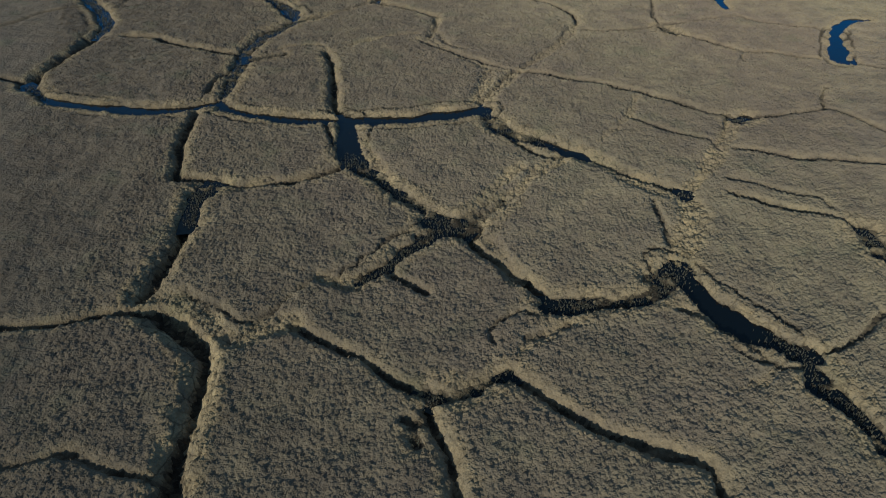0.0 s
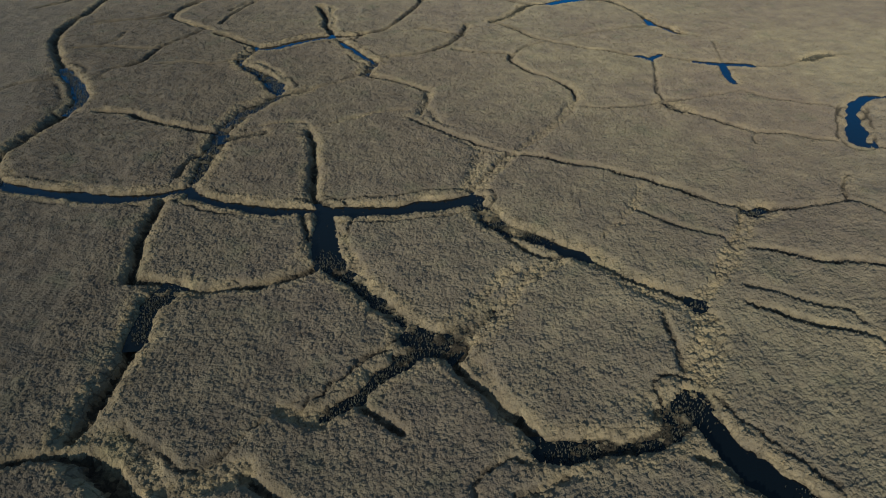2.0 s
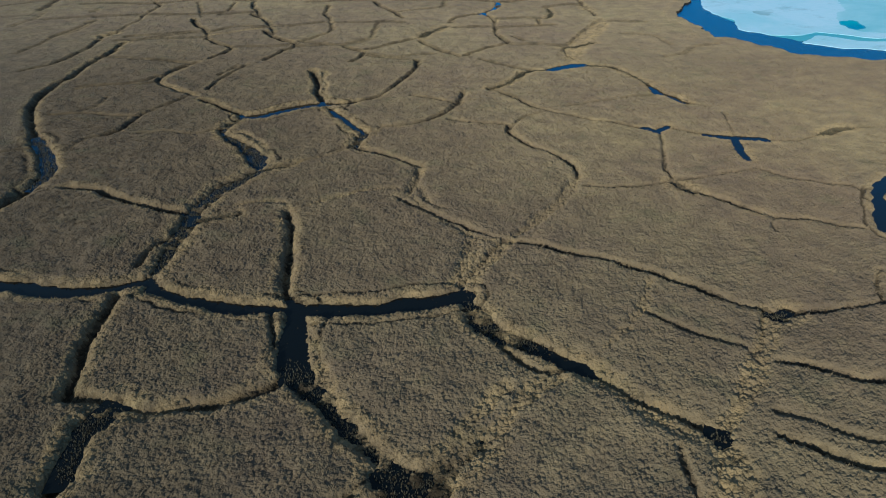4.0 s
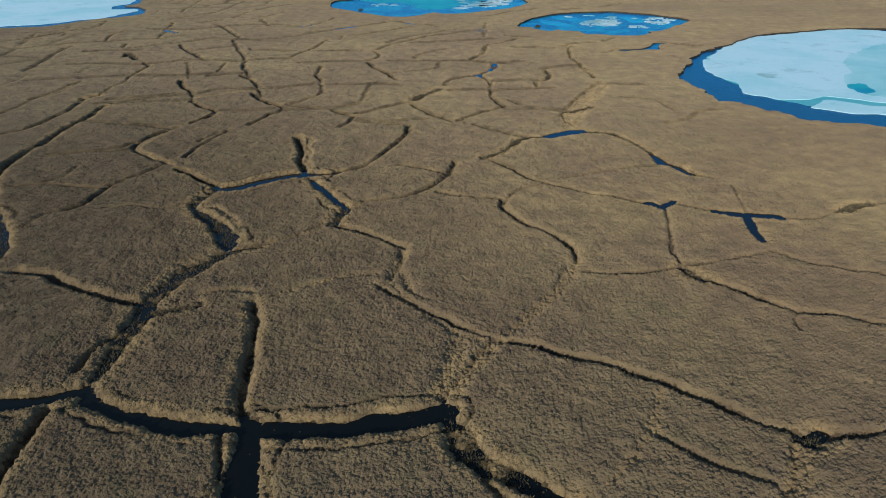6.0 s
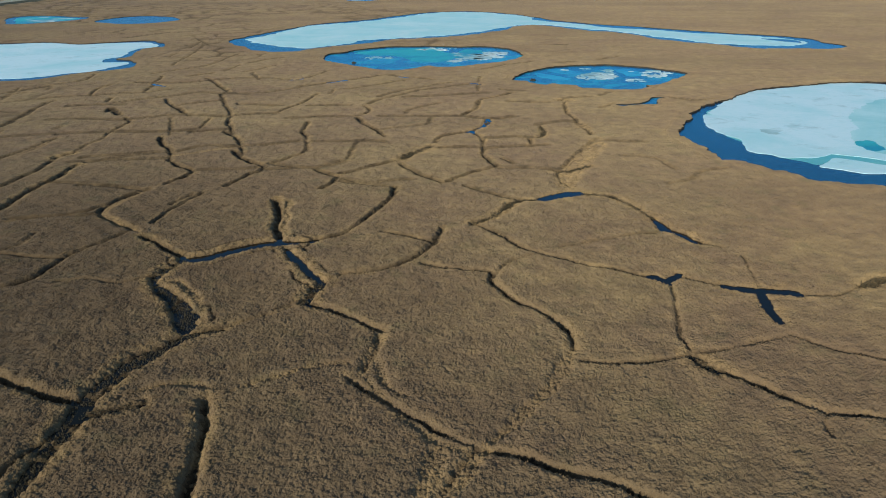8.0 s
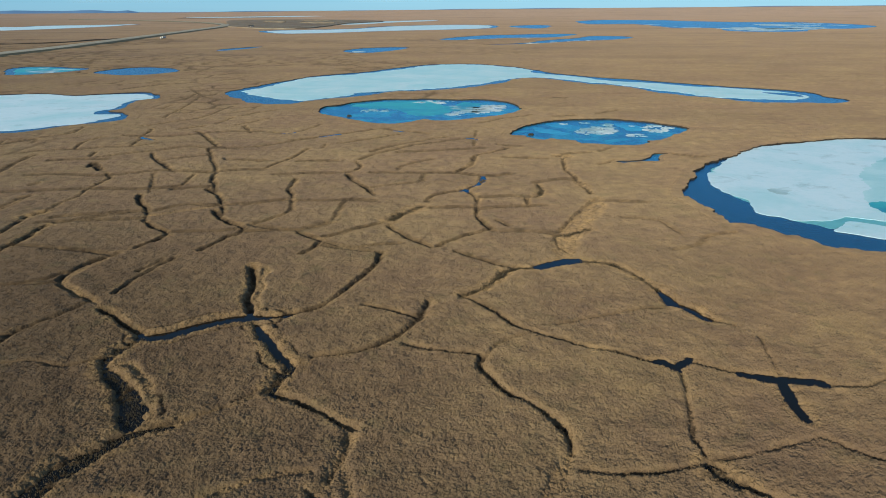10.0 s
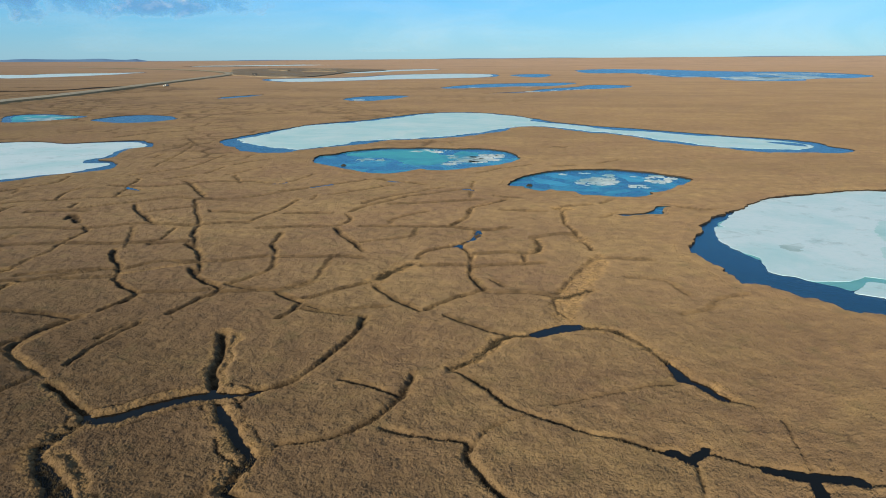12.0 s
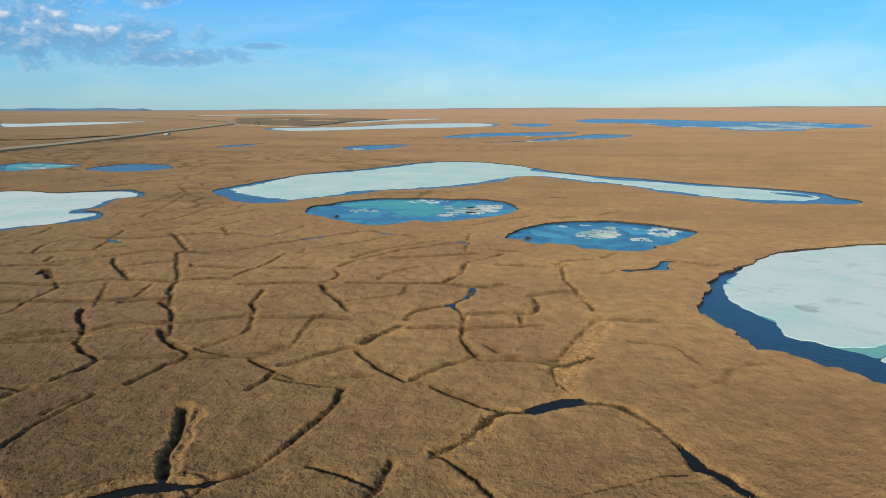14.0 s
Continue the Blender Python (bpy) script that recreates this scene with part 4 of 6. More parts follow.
# the farther net
trough(0.7, 0.4, 0, (-88.3, 283.0), (-95.6, 341.2))
trough(0.8, 0.5, 0, (-117.7, 231.1), (-113.7, 238.1), (-109.6, 242.7))
trough(0.8, 0.4, 0, (-72.4, 333.0), (-56.9, 342.4), (-49.7, 352.0))
trough(0.7, 0.35, 0, (-141.9, 370.2), (-132.5, 389.4), (-117.7, 400.2))
trough(0.7, 0.35, 0, (-109.9, 331.9), (-102.4, 341.0), (-96.9, 344.9))
trough(1, 0.5, 0, (-98.9, 332.2), (-100.4, 346.7), (-100.6, 354.5))
trough(0.6, 0.3, 0, (47.4, 336.5), (56.6, 338.5))
trough(0.9, 0.6, 0, (-93.5, 190.1), (-93.4, 194.1), (-96.0, 204.6), (-97.0, 217.9))
trough(0.6, 0.4, 0, (-111.9, 221.3), (-112.9, 229.3), (-110.9, 232.7))
trough(0.4, 0.25, 0, (-87.9, 180.6), (-81.6, 183.0), (-75.3, 184.5))


# ---- plan: lakes and ponds ----
def lake(name, points, level=-0.36, step=2.0, wobble=1.2, bank=1.0):
    o = shore(points, step, wobble, len(LAKES) * 11 + 5)
    c = o.mean(0)
    LAKES.append((name, o, level, bank if bank > 1 else 0.8 + 0.021 * max(0, abs(c[0]) - 40) + 0.008 * max(0, c[1] - 130)))
    return o


lake("lake", [(111, 240), (97, 235), (87, 227), (74, 212), (69, 208), (62, 195), (57, 183), (56, 178), (58, 170), (58, 166), (58, 161), (61, 160), (63, 156), (67, 153), (69, 148), (84, 144), (104, 147), (128, 160), (148, 185), (156, 215), (148, 238), (127, 244)], step=0.6, wobble=1.25)
lake("lake", [(-179, 352), (-168, 354), (-152, 347), (-141, 353), (-125, 358), (-112, 339), (-117, 330), (-117, 320), (-113, 307), (-115, 299), (-109, 297), (-103, 288), (-101, 278), (-106, 271), (-114, 264), (-119, 256), (-129, 251), (-160, 248), (-200, 268), (-224, 305), (-205, 342)], level=-0.22, step=1.6, wobble=1.4)
lake("lake", [(-90, 357), (-88, 367), (-81, 388), (-66, 431), (-40, 458), (-23, 486), (-3, 513), (22, 518), (46, 497), (60, 469), (65, 452), (85, 427), (100, 415), (120, 397), (139, 379), (155, 368), (165, 355), (164, 340), (168, 328), (158, 320), (145, 320), (128, 322), (118, 335), (104, 347), (89, 382), (76, 393), (67, 406), (55, 420), (46, 419), (33, 395), (17, 375), (-3, 364), (-17, 359), (-30, 343), (-45, 329), (-55, 317), (-68, 320), (-78, 333)], level=-0.16, step=1.8, wobble=2.0)
lake("pond", [(-37.4, 293), (-30.6, 286), (-20.9, 276), (-15.6, 271), (-8.3, 270.5), (-3.2, 274.6), (1.5, 279.5), (4.1, 276.4), (11.5, 278), (18.4, 283), (27.2, 290), (34.8, 302), (34.3, 314.6), (31.1, 324.6), (23.3, 332), (11.6, 332), (1.5, 334.4), (-8.5, 334.3), (-16.8, 333), (-24.6, 327.6), (-30.2, 321.4), (-34.1, 315.5), (-38.2, 312), (-38.8, 302.7)], step=0.9, wobble=0.9)
lake("pond", [(26.5, 250), (30.3, 247.8), (31, 244.5), (35.8, 241), (38.8, 243.5), (40, 241.7), (43.9, 240), (44.9, 236), (48.6, 235.4), (52.2, 233.9), (56.4, 233), (60.1, 234), (64.4, 237.2), (63.9, 240), (66.8, 240.4), (71.1, 244.3), (74.4, 250), (77.2, 252.3), (81.7, 258.6), (82.6, 262.8), (80.1, 267), (76.7, 271), (72, 275.4), (66.7, 278.4), (62.2, 279.9), (56, 279.8), (49.8, 279), (44, 277.3), (38.6, 272.8), (33.3, 267), (29.8, 260.2)], step=0.8, wobble=0.9)
lake("pond", [(48.9, 211.4), (50.4, 212.9), (53.4, 213), (56.4, 214.3), (59.6, 218.5), (60.9, 221), (62.6, 222), (64.8, 222), (62.5, 219.8), (61.4, 217.4), (59.8, 212.9), (56.4, 212.2), (53.1, 211.2), (50.7, 210.4)], level=-0.2, step=0.6, wobble=0.4, bank=1.01)
lake("pond", [(-195, 453), (-192, 480), (-177, 493), (-155, 477), (-151, 455), (-167, 440)], level=-0.16, step=5, wobble=3, bank=2.5)
FLOODED = lake("pond", [(-261, 481), (-251, 499), (-220, 487), (-209, 479), (-212, 460), (-236, 441)], level=-0.16, step=5, wobble=3, bank=2.5)
lake("pond", [(-195, 674), (-182, 711), (-168, 731), (-172, 693), (-184, 666)], level=-0.16, step=6, wobble=3, bank=3)
lake("pond", [(-80, 655), (-71, 698), (-42, 718), (-27, 709), (-38, 665), (-62, 632)], level=-0.16, step=6, wobble=3, bank=3)
lake("pond", [(-3, 875), (46, 977), (101, 1018), (158, 1043), (174, 1023), (134, 929), (78, 910), (23, 862)], level=-0.16, step=12, wobble=6, bank=6)
lake("pond", [(41, 752), (80, 787), (109, 839), (150, 898), (197, 967), (232, 935), (197, 871), (138, 827), (90, 776)], level=-0.16, step=12, wobble=6, bank=6)
ICED = lake("lake", [(-280, 1157), (-249, 1217), (-167, 1286), (-101, 1442), (8, 1542), (88, 1502), (100, 1417), (57, 1270), (-79, 1171), (-155, 1090), (-230, 1062)], level=-0.16, step=18, wobble=8, bank=9)
lake("pond", [(116, 1419), (180, 1510), (198, 1425), (154, 1277)], level=-0.16, step=14, wobble=7, bank=7)
lake("lake", [(321, 1862), (461, 2115), (541, 2323), (577, 1962), (666, 1765), (790, 1718), (825, 1565), (790, 1395), (666, 1252), (593, 1218), (506, 1109), (431, 1128), (459, 1300), (399, 1295), (391, 1576), (306, 1568)], level=-0.16, step=18, wobble=12, bank=9)
FAR_WEST = lake("lake", [(-864, 1421), (-801, 1427), (-809, 1519), (-720, 1579), (-660, 1639), (-653, 1439), (-676, 1282), (-730, 1212)], level=-0.16, step=20, wobble=10, bank=10)
HORIZON = lake("lake", [(-853, 2509), (-641, 2769), (-428, 3080), (-400, 2892), (-588, 2546), (-809, 2384)], level=-0.16, step=40, wobble=10, bank=20)
BEHIND_PAD = lake("lake", [(-265, 1620), (-215, 1808), (-41, 2059), (-38, 1936), (-127, 1751), (-185, 1575)], level=-0.16, step=30, wobble=10, bank=15)

# ---- the ground ----
def stepped(start, stop, first, *bands):
    """Lines from start to stop: the step stays as it is or widens by a share of itself, band by band (until, share)."""
    out, step, v = [start], first, start
    for until, share in bands:
        while v < until:
            step *= 1 + share
            v += step
            out.append(min(v, stop))
    return np.array(out)


YS = np.concatenate([18 - stepped(0, 4900, 0.4, (4900, 0.09))[:0:-1], stepped(18, 4900, 0.21, (126, 0.0), (330, 0.0075), (4900, 0.016))])
FLANK = stepped(1.0, 40, 2 / 470, (2, 0.012), (40, 0.07))
SS = np.concatenate([-FLANK[::-1], np.linspace(-1, 1, 471)[1:-1], FLANK])


def middle_of(y):
    """The grid's columns fan out with distance: the middle line and the half width of its fine part."""
    return 2 + 0.10 * np.clip(np.asarray(y, float) - 20, 0, 110)


def half_of(y):
    y = np.asarray(y, float)
    return 28 + 0.18 * np.clip(y - 20, 0, 100) + 0.5 * np.clip(y - 120, 0, 500)


GX = middle_of(YS)[:, None] + half_of(YS)[:, None] * SS[None, :]
GY = np.repeat(YS[:, None], len(SS), 1)
CELL = np.maximum(np.gradient(GX, axis=1), 0.5 * np.gradient(YS)[:, None])
CARVE, SAG, RIM, PEAT_SHADE, FLAT, MEADOW, HEIGHT = (np.zeros_like(GX) for _ in range(7))
EDGE = 0.10 * rough_noise(GX, GY, 0.45, 20) + 0.15 * rough_noise(GX, GY, 1.1, 21) + 0.20 * rough_noise(GX, GY, 2.7, 22)
TATTER = rough_noise(GX, GY, 0.7, 23) + 0.8 * rough_noise(GX, GY, 2.3, 24)
SLUMP = rough_noise(GX, GY, 5.5, 25) + 0.35 * rough_noise(GX, GY, 1.6, 26)


def window(lo, hi):
    rows = slice(np.searchsorted(YS, lo[1]), np.searchsorted(YS, hi[1]))
    y = np.array([lo[1], hi[1]])
    c, h = middle_of(y), half_of(y)
    return rows, slice(np.searchsorted(SS, ((lo[0] - c) / h).min()), np.searchsorted(SS, ((hi[0] - c) / h).max()))


def water_table(depth):
    """Meltwater stands at one level in the deep troughs and at another, nearly flush, in the shallow ones."""
    return 0.42 if depth > 0.47 else 0.20


def distance_to(line, widths, x, y, w):
    """Distance from a line in a window of the grid, less where the trough is wider than usual; and how far along it runs."""
    d = np.full(x.shape, 99.0)
    for number, (a, b) in enumerate(zip(line, line[1:])):
        q = window(np.minimum(a, b) - 5.5, np.maximum(a, b) + 5.5)
        q = (q[0], slice(max(q[1].start, w[1].start), min(q[1].stop, w[1].stop)))
        s = (slice(q[0].start - w[0].start, q[0].stop - w[0].start), slice(q[1].start - w[1].start, q[1].stop - w[1].start))
        px, py, ab = x[s] - a[0], y[s] - a[1], b - a
        k = np.clip((px * ab[0] + py * ab[1]) / max(ab @ ab, 1e-9), 0, 1)
        here = np.hypot(px - k * ab[0], py - k * ab[1]) - (widths[number] - widths.mean()) / 2
        d[s] = np.minimum(d[s], here)
    return d


def carve_troughs():
    for width, depth, wet, line, widths in TROUGHS:
        r = width / 2
        w = window(line.min(0) - 7, line.max(0) + 7)
        x, y = GX[w], GY[w]
        d = distance_to(line, widths, x, y, w)
        far = smooth(105, 190, y)
        u = d + EDGE[w] * (1.3 if wet >= 2 else 1.1 if wet else min(1.0, 0.5 + 0.6 * r))
        way = np.abs(line[-1] - line[0]) / max(np.linalg.norm(line[-1] - line[0]), 1e-6)
        cell = way[1] * CELL[w] + way[0] * np.gradient(YS)[w[0]][:, None]      # the grid's spacing across the line
        slim = 1 - 0.42 * smooth(135, 180, y) * way[1]
        if wet == 4:                                       # a strip of pale wet meadow, hardly sunk
            MEADOW[w] = np.maximum(MEADOW[w], 1 - smooth(0.6 * r, 1.1 * r, u + 0.3 * TATTER[w]))
            SAG[w] = np.maximum(SAG[w], depth * (1 - smooth(0.5 * r, 1.3 * r, u)))
            RIM[w] = np.maximum(RIM[w], min(1, 0.55 + 0.12 * width) * (1 - smooth(0.5 * r, 1.3 * r, u)))
            continue
        bank = 0.25 + 0.95 * depth                         # width of the sloping banks
        if wet:
            table = water_table(depth)
            bank = 0.4 + 0.8 * table
            floor, wall = 0.85 * r, 0.30
            hummocks = 1.0 if wet == 1 else np.clip((0.68 if wet == 2 else 0.22) + 1.15 * TATTER[w], -1.0, 1.0)
            CARVE[w] = np.maximum(CARVE[w], (1 - 0.45 * far * (wet == 3)) * (0.4 * table + 0.2 * hummocks) * np.clip((floor + wall - u) / wall, 0, 1))
            SAG[w] = np.maximum(SAG[w], 0.6 * table * np.clip(1 - (u - floor) / bank, 0, 1) ** 1.2)
            dark = 1.0 if wet == 1 else 0.9 if wet == 2 else np.clip(0.75 - 0.3 * far + 0.4 * TATTER[w], 0, 0.85)
            PEAT_SHADE[w] = np.maximum(PEAT_SHADE[w], dark * (1 - smooth(0.9 * floor, floor + 0.2, u)))
            depth = 0.3 + 0.9 * table
        else:
            floor = np.maximum(((0.30 - 0.12 * far) * r + 0.07) * slim, (0.35 + 0.15 * far * way[0]) * cell)
            wall = np.maximum(0.22 + 0.12 * depth, 0.5 * cell)
            cut = (0.38 * depth * (0.85 + 0.25 * TATTER[w]) + 0.13 + 0.04 * far) * (0.35 + 0.65 * slim)
            CARVE[w] = np.maximum(CARVE[w], cut * np.clip((floor + wall - u) / wall, 0, 1))
            SAG[w] = np.maximum(SAG[w], 0.78 * depth * slim * np.clip(1 - (u - floor) / bank, 0, 1) ** 1.15)
            # dry floors darkened: bare peat and the fissure's shade in one colour
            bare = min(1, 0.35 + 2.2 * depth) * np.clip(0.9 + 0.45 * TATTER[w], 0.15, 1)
            PEAT_SHADE[w] = np.maximum(PEAT_SHADE[w], 0.95 * bare * (1 - smooth(floor, floor + (0.8 - 0.3 * far) * wall, u)))
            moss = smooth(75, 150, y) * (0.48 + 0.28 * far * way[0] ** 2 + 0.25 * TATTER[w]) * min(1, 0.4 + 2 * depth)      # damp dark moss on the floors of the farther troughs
            PEAT_SHADE[w] = np.maximum(PEAT_SHADE[w], moss * (1 - smooth((0.30 + 0.15 * far) * slim + 0.3 * far * way[0], (0.75 + 0.35 * far) * slim + 0.5 * far * way[0], u - 0.1 * TATTER[w])))
        lip = (0.45 * r if not wet else r) + 0.35 + (1.05 + 0.25 * far) * depth
        pale = np.minimum(1, 1.02 * depth + 0.3 * far)
        RIM[w] = np.maximum(RIM[w], pale * (1 - smooth(0.75 * lip, 1.15 * lip + 0.35, u + 0.25 * TATTER[w])))
        if wet in (1, 2) and len(line) > 9 and y.min() < 150:        # slumped edges: a ragged crack beside the trough
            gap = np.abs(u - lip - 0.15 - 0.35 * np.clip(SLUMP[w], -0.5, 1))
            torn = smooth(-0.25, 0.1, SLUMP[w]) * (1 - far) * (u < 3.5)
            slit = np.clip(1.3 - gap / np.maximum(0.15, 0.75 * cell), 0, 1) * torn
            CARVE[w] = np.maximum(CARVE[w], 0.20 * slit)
            # the slit's own shade goes into the colour as well
            PEAT_SHADE[w] = np.maximum(PEAT_SHADE[w], 0.9 * slit)
        if wet:
            FLAT[w] = np.maximum(FLAT[w], 1 - smooth(r + 0.3, r + 4, d))


def carve_far_cracks():
    """Faint polygon cracks of the farther plain, beyond the troughs of the plan."""
    size = 17.0
    w = window((-420, 150), (330, 900))
    x, y = GX[w] + 3 * rough_noise(GX[w], GY[w], 14, 61), GY[w] + 3 * rough_noise(GX[w], GY[w], 14, 62)
    i, j = np.floor(x / size), np.floor(y / size)
    first, second = np.full(x.shape, 1e9), np.full(x.shape, 1e9)
    for di in (-2, -1, 0, 1, 2):
        for dj in (-2, -1, 0, 1, 2):
            d = np.hypot(x - (i + di + lattice(i + di, j + dj, 71)) * size, y - (j + dj + lattice(i + di, j + dj, 72)) * size)
            second = np.where(d < first, first, np.minimum(second, d))
            first = np.minimum(first, d)
    edge = (second - first) / 2
    here = smooth(255, 320, y) * (1 - 0.6 * smooth(430, 700, y)) * (0.2 + 0.8 * smooth(0, 40, 0.25 * y - 60 - x))
    here = np.maximum(here, smooth(150, 190, y) * smooth(0, 20, -0.30 * y - 22 - x))
    here *= smooth(-0.5, 0.4, rough_noise(x, y, 40, 63))
    wide = 0.45 + 0.5 * CELL[w]
    CARVE[w] = np.maximum(CARVE[w], 0.35 * here * np.clip(1 - edge / wide, 0, 1))
    PEAT_SHADE[w] = np.maximum(PEAT_SHADE[w], 0.6 * here * np.clip(1.3 - edge / wide, 0, 1))
    SAG[w] = np.maximum(SAG[w], 0.15 * here * np.clip(1 - edge / (wide + 1.0), 0, 1))


def lake_distance(o, x, y):
    """Distance from the shore line, negative inside."""
    d = np.full(x.shape, 1e9)
    inside = np.zeros(x.shape, bool)
    for a, b in zip(o, np.roll(o, -1, 0)):
        ab = b - a
        k = np.clip(((x - a[0]) * ab[0] + (y - a[1]) * ab[1]) / max(ab @ ab, 1e-9), 0, 1)
        d = np.minimum(d, np.hypot(x - a[0] - k * ab[0], y - a[1] - k * ab[1]))
        cross = (a[1] > y) != (b[1] > y)
        inside ^= cross & (x < a[0] + (y - a[1]) * ab[0] / (ab[1] if abs(ab[1]) > 1e-9 else 1e-9))
    return np.where(inside, -d, d)


def carve_lakes():
    for name, o, level, bank in LAKES:
        w = window(o.min(0) - 12, o.max(0) + 12)
        d = lake_distance(o, GX[w], GY[w])
        CARVE[w] = np.maximum(CARVE[w], (0.6 - level) * (1 - smooth(0.35 * bank, 0.95 * bank, d)))
        RIM[w] = np.maximum(RIM[w], 0.4 * (1 - smooth(0.0, 5.0, d)))
        FLAT[w] = np.maximum(FLAT[w], 1 - smooth(1.0, 7.0, d))


def build_ground():
    carve_troughs()
    PEAT_SHADE[:] *= 1 - 0.65 * MEADOW
    carve_far_cracks()
    carve_lakes()
    z = plain_height(GX, GY) - CARVE - SAG
    z += (1 - FLAT) * (0.10 * rough_noise(GX, GY, 9.0, 31) + 0.16 * rough_noise(GX, GY, 30.0, 32))
    calm = np.clip(1 - CARVE * 0.8, 0.15, 1)
    near = 1 - smooth(0.3, 0.7, CELL)
    z += near * (0.085 + 0.06 * RIM) * (tussocks(GX, GY, 0.6, 41) - 0.4)
    z += near * 0.09 * RIM * calm * (tussocks(GX, GY, 1.15, 45) - 0.4)
    z += calm * (1 - smooth(0.5, 1.4, CELL)) * (0.06 * rough_noise(GX, GY, 1.5, 51) + 0.03 * rough_noise(GX, GY, 0.55, 52) * near)
    HEIGHT[:] = z
    ny, nx = GX.shape
    me = bpy.data.meshes.new("ground")
    me.vertices.add(nx * ny)
    me.vertices.foreach_set("co", np.stack([GX, GY, z], -1).astype(np.float32).ravel())
    k = np.arange(nx * ny).reshape(ny, nx)
    quads = np.stack([k[:-1, :-1], k[:-1, 1:], k[1:, 1:], k[1:, :-1]], -1).reshape(-1, 4)
    me.loops.add(quads.size)
    me.loops.foreach_set("vertex_index", quads.astype(np.int32).ravel())
    me.polygons.add(len(quads))
    me.polygons.foreach_set("loop_start", np.arange(0, quads.size, 4, dtype=np.int32))
    me.polygons.foreach_set("use_smooth", np.ones(len(quads), bool))
    for name, values in (("rim", RIM), ("peat", PEAT_SHADE)):
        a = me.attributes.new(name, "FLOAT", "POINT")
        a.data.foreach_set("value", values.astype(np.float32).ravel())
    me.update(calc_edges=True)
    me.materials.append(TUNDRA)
    return tagged(new("ground", me), "brown dead-sedge tundra plain cracked into frost polygons", "ground", kind="structure")


GROUND = build_ground()


# ---- water in lakes and troughs ----
def ribbon(line, half, level):
    bm = bmesh.new()
    t = np.gradient(line, axis=0)
    t /= np.linalg.norm(t, axis=1)[:, None] + 1e-9
    n = np.stack([-t[:, 1], t[:, 0]], 1)
    a, b = line + n * half, line - n * half
    pairs = [(bm.verts.new((*p, level)), bm.verts.new((*q, level))) for p, q in zip(a, b)]
    for (p, q), (r, s) in zip(pairs, pairs[1:]):
        bm.faces.new((q, s, r, p))
    return bm


for number, (width, depth, wet, line, widths) in enumerate(TROUGHS):
    if wet in (1, 2) or (wet == 3 and depth > 0.38):
        ends = np.array([line[0] * 2 - line[1], *line, line[-1] * 2 - line[-2]])
        level = -water_table(depth) - 0.0004 * (number % 60)
        water = part("water", ribbon(ends, width / 2 + 0.5, level), DARK_WATER)
        tagged(water, "still dark meltwater standing in a frost trough", "water", kind="structure")
for name, o, level, bank in LAKES:
    c = o.mean(0)
    water = part("water", sheet(grown(o, 0.3 * bank), level + float(plain_height(*c))), POND_WATER if name == "pond" and c[1] < 350 else LAKE_WATER)
    tagged(water, "open blue meltwater of a tundra %s" % name, "water", kind="structure")


def shore_bank(o, level, reach, ground):
    """A turf lip with a ragged edge over a low wall of dark peat."""
    base = float(plain_height(*o.mean(0)))
    bump = 0.05 * rough_noise(o[:, 0], o[:, 1], 1.7, 91)
    rings = ((o, base + 0.02 + bump), (grown(o, 0.8 * reach), base + 0.04 + bump), (grown(o, 1.3 * reach), base - 0.25 + 0 * bump))
    lip, wall = bmesh.new(), bmesh.new()
    loops = [[lip.verts.new((x, y, z)) for (x, y), z in zip(ring, heights)] for ring, heights in rings]
    for inner, outer in zip(loops, loops[1:]):
        for k in range(len(o)):
            lip.faces.new((inner[k - 1], inner[k], outer[k], outer[k - 1]))
    top = [wall.verts.new((x, y, z - 0.004)) for (x, y), z in zip(*rings[0])]
    low = [wall.verts.new((x, y, base + level - 0.3)) for x, y in grown(o, -0.18)]
    for k in range(len(o)):
        wall.faces.new((top[k - 1], low[k - 1], low[k], top[k]))
    for bm in (lip, wall):
        bmesh.ops.recalc_face_normals(bm, faces=bm.faces)
    if sum(f.normal.z for f in lip.faces) < 0:
        bmesh.ops.reverse_faces(lip, faces=lip.faces)
    part("bank", lip, TUNDRA, ground, "turf lip of a lake shore")
    part("bank", wall, PEAT, ground, "dark eroded peat bank")


for name, o, level, bank in LAKES:
    shore_bank(o, level, bank, GROUND)


# ---- ice on the lakes ----
FR1 = [(65.5, 181.1), (68.5, 179.9), (67.0, 175.3), (66.7, 176.3)]
FR2 = [(70, 164.1), (75.3, 164.5), (80.9, 166.5), (83.2, 164.5), (90, 160.5), (100, 158.5), (100, 157), (90, 158), (84.4, 157.8), (81.4, 161), (79.1, 162), (76.4, 160.1), (74, 158.7), (72.8, 160.7), (70.7, 162.4)]
FR3 = [(70.3, 205.8), (72.9, 208.0), (72.7, 204.6), (69.8, 200.7), (68.7, 201.8)]
POOL = [(89.1, 174.4), (92.3, 176.0), (93.7, 174.4), (92.5, 169.8), (90.4, 168.3), (88.6, 168.3)]
T_SUB = [(-28, 316.5), (-24, 322.6), (-16.4, 328.9), (-6.6, 330.3), (1.8, 327.9), (5.3, 317), (10, 317), (14.1, 326), (21, 317.3), (16.2, 308.7), (8.6, 295.6), (1.5, 290.7), (-4.3, 291.5), (-8.5, 300.4), (-13.6, 306.7), (-20.4, 306.6)]
T0 = [(-25.7, 301.0), (-21.9, 306.4), (-13.5, 306.5), (-14.5, 300.2), (-23.8, 297.5)]
T1 = [(-6.2, 330.1), (1.6, 331.5), (11.6, 329.1), (10.0, 320.4), (3.5, 322.8), (-3.9, 325.1)]
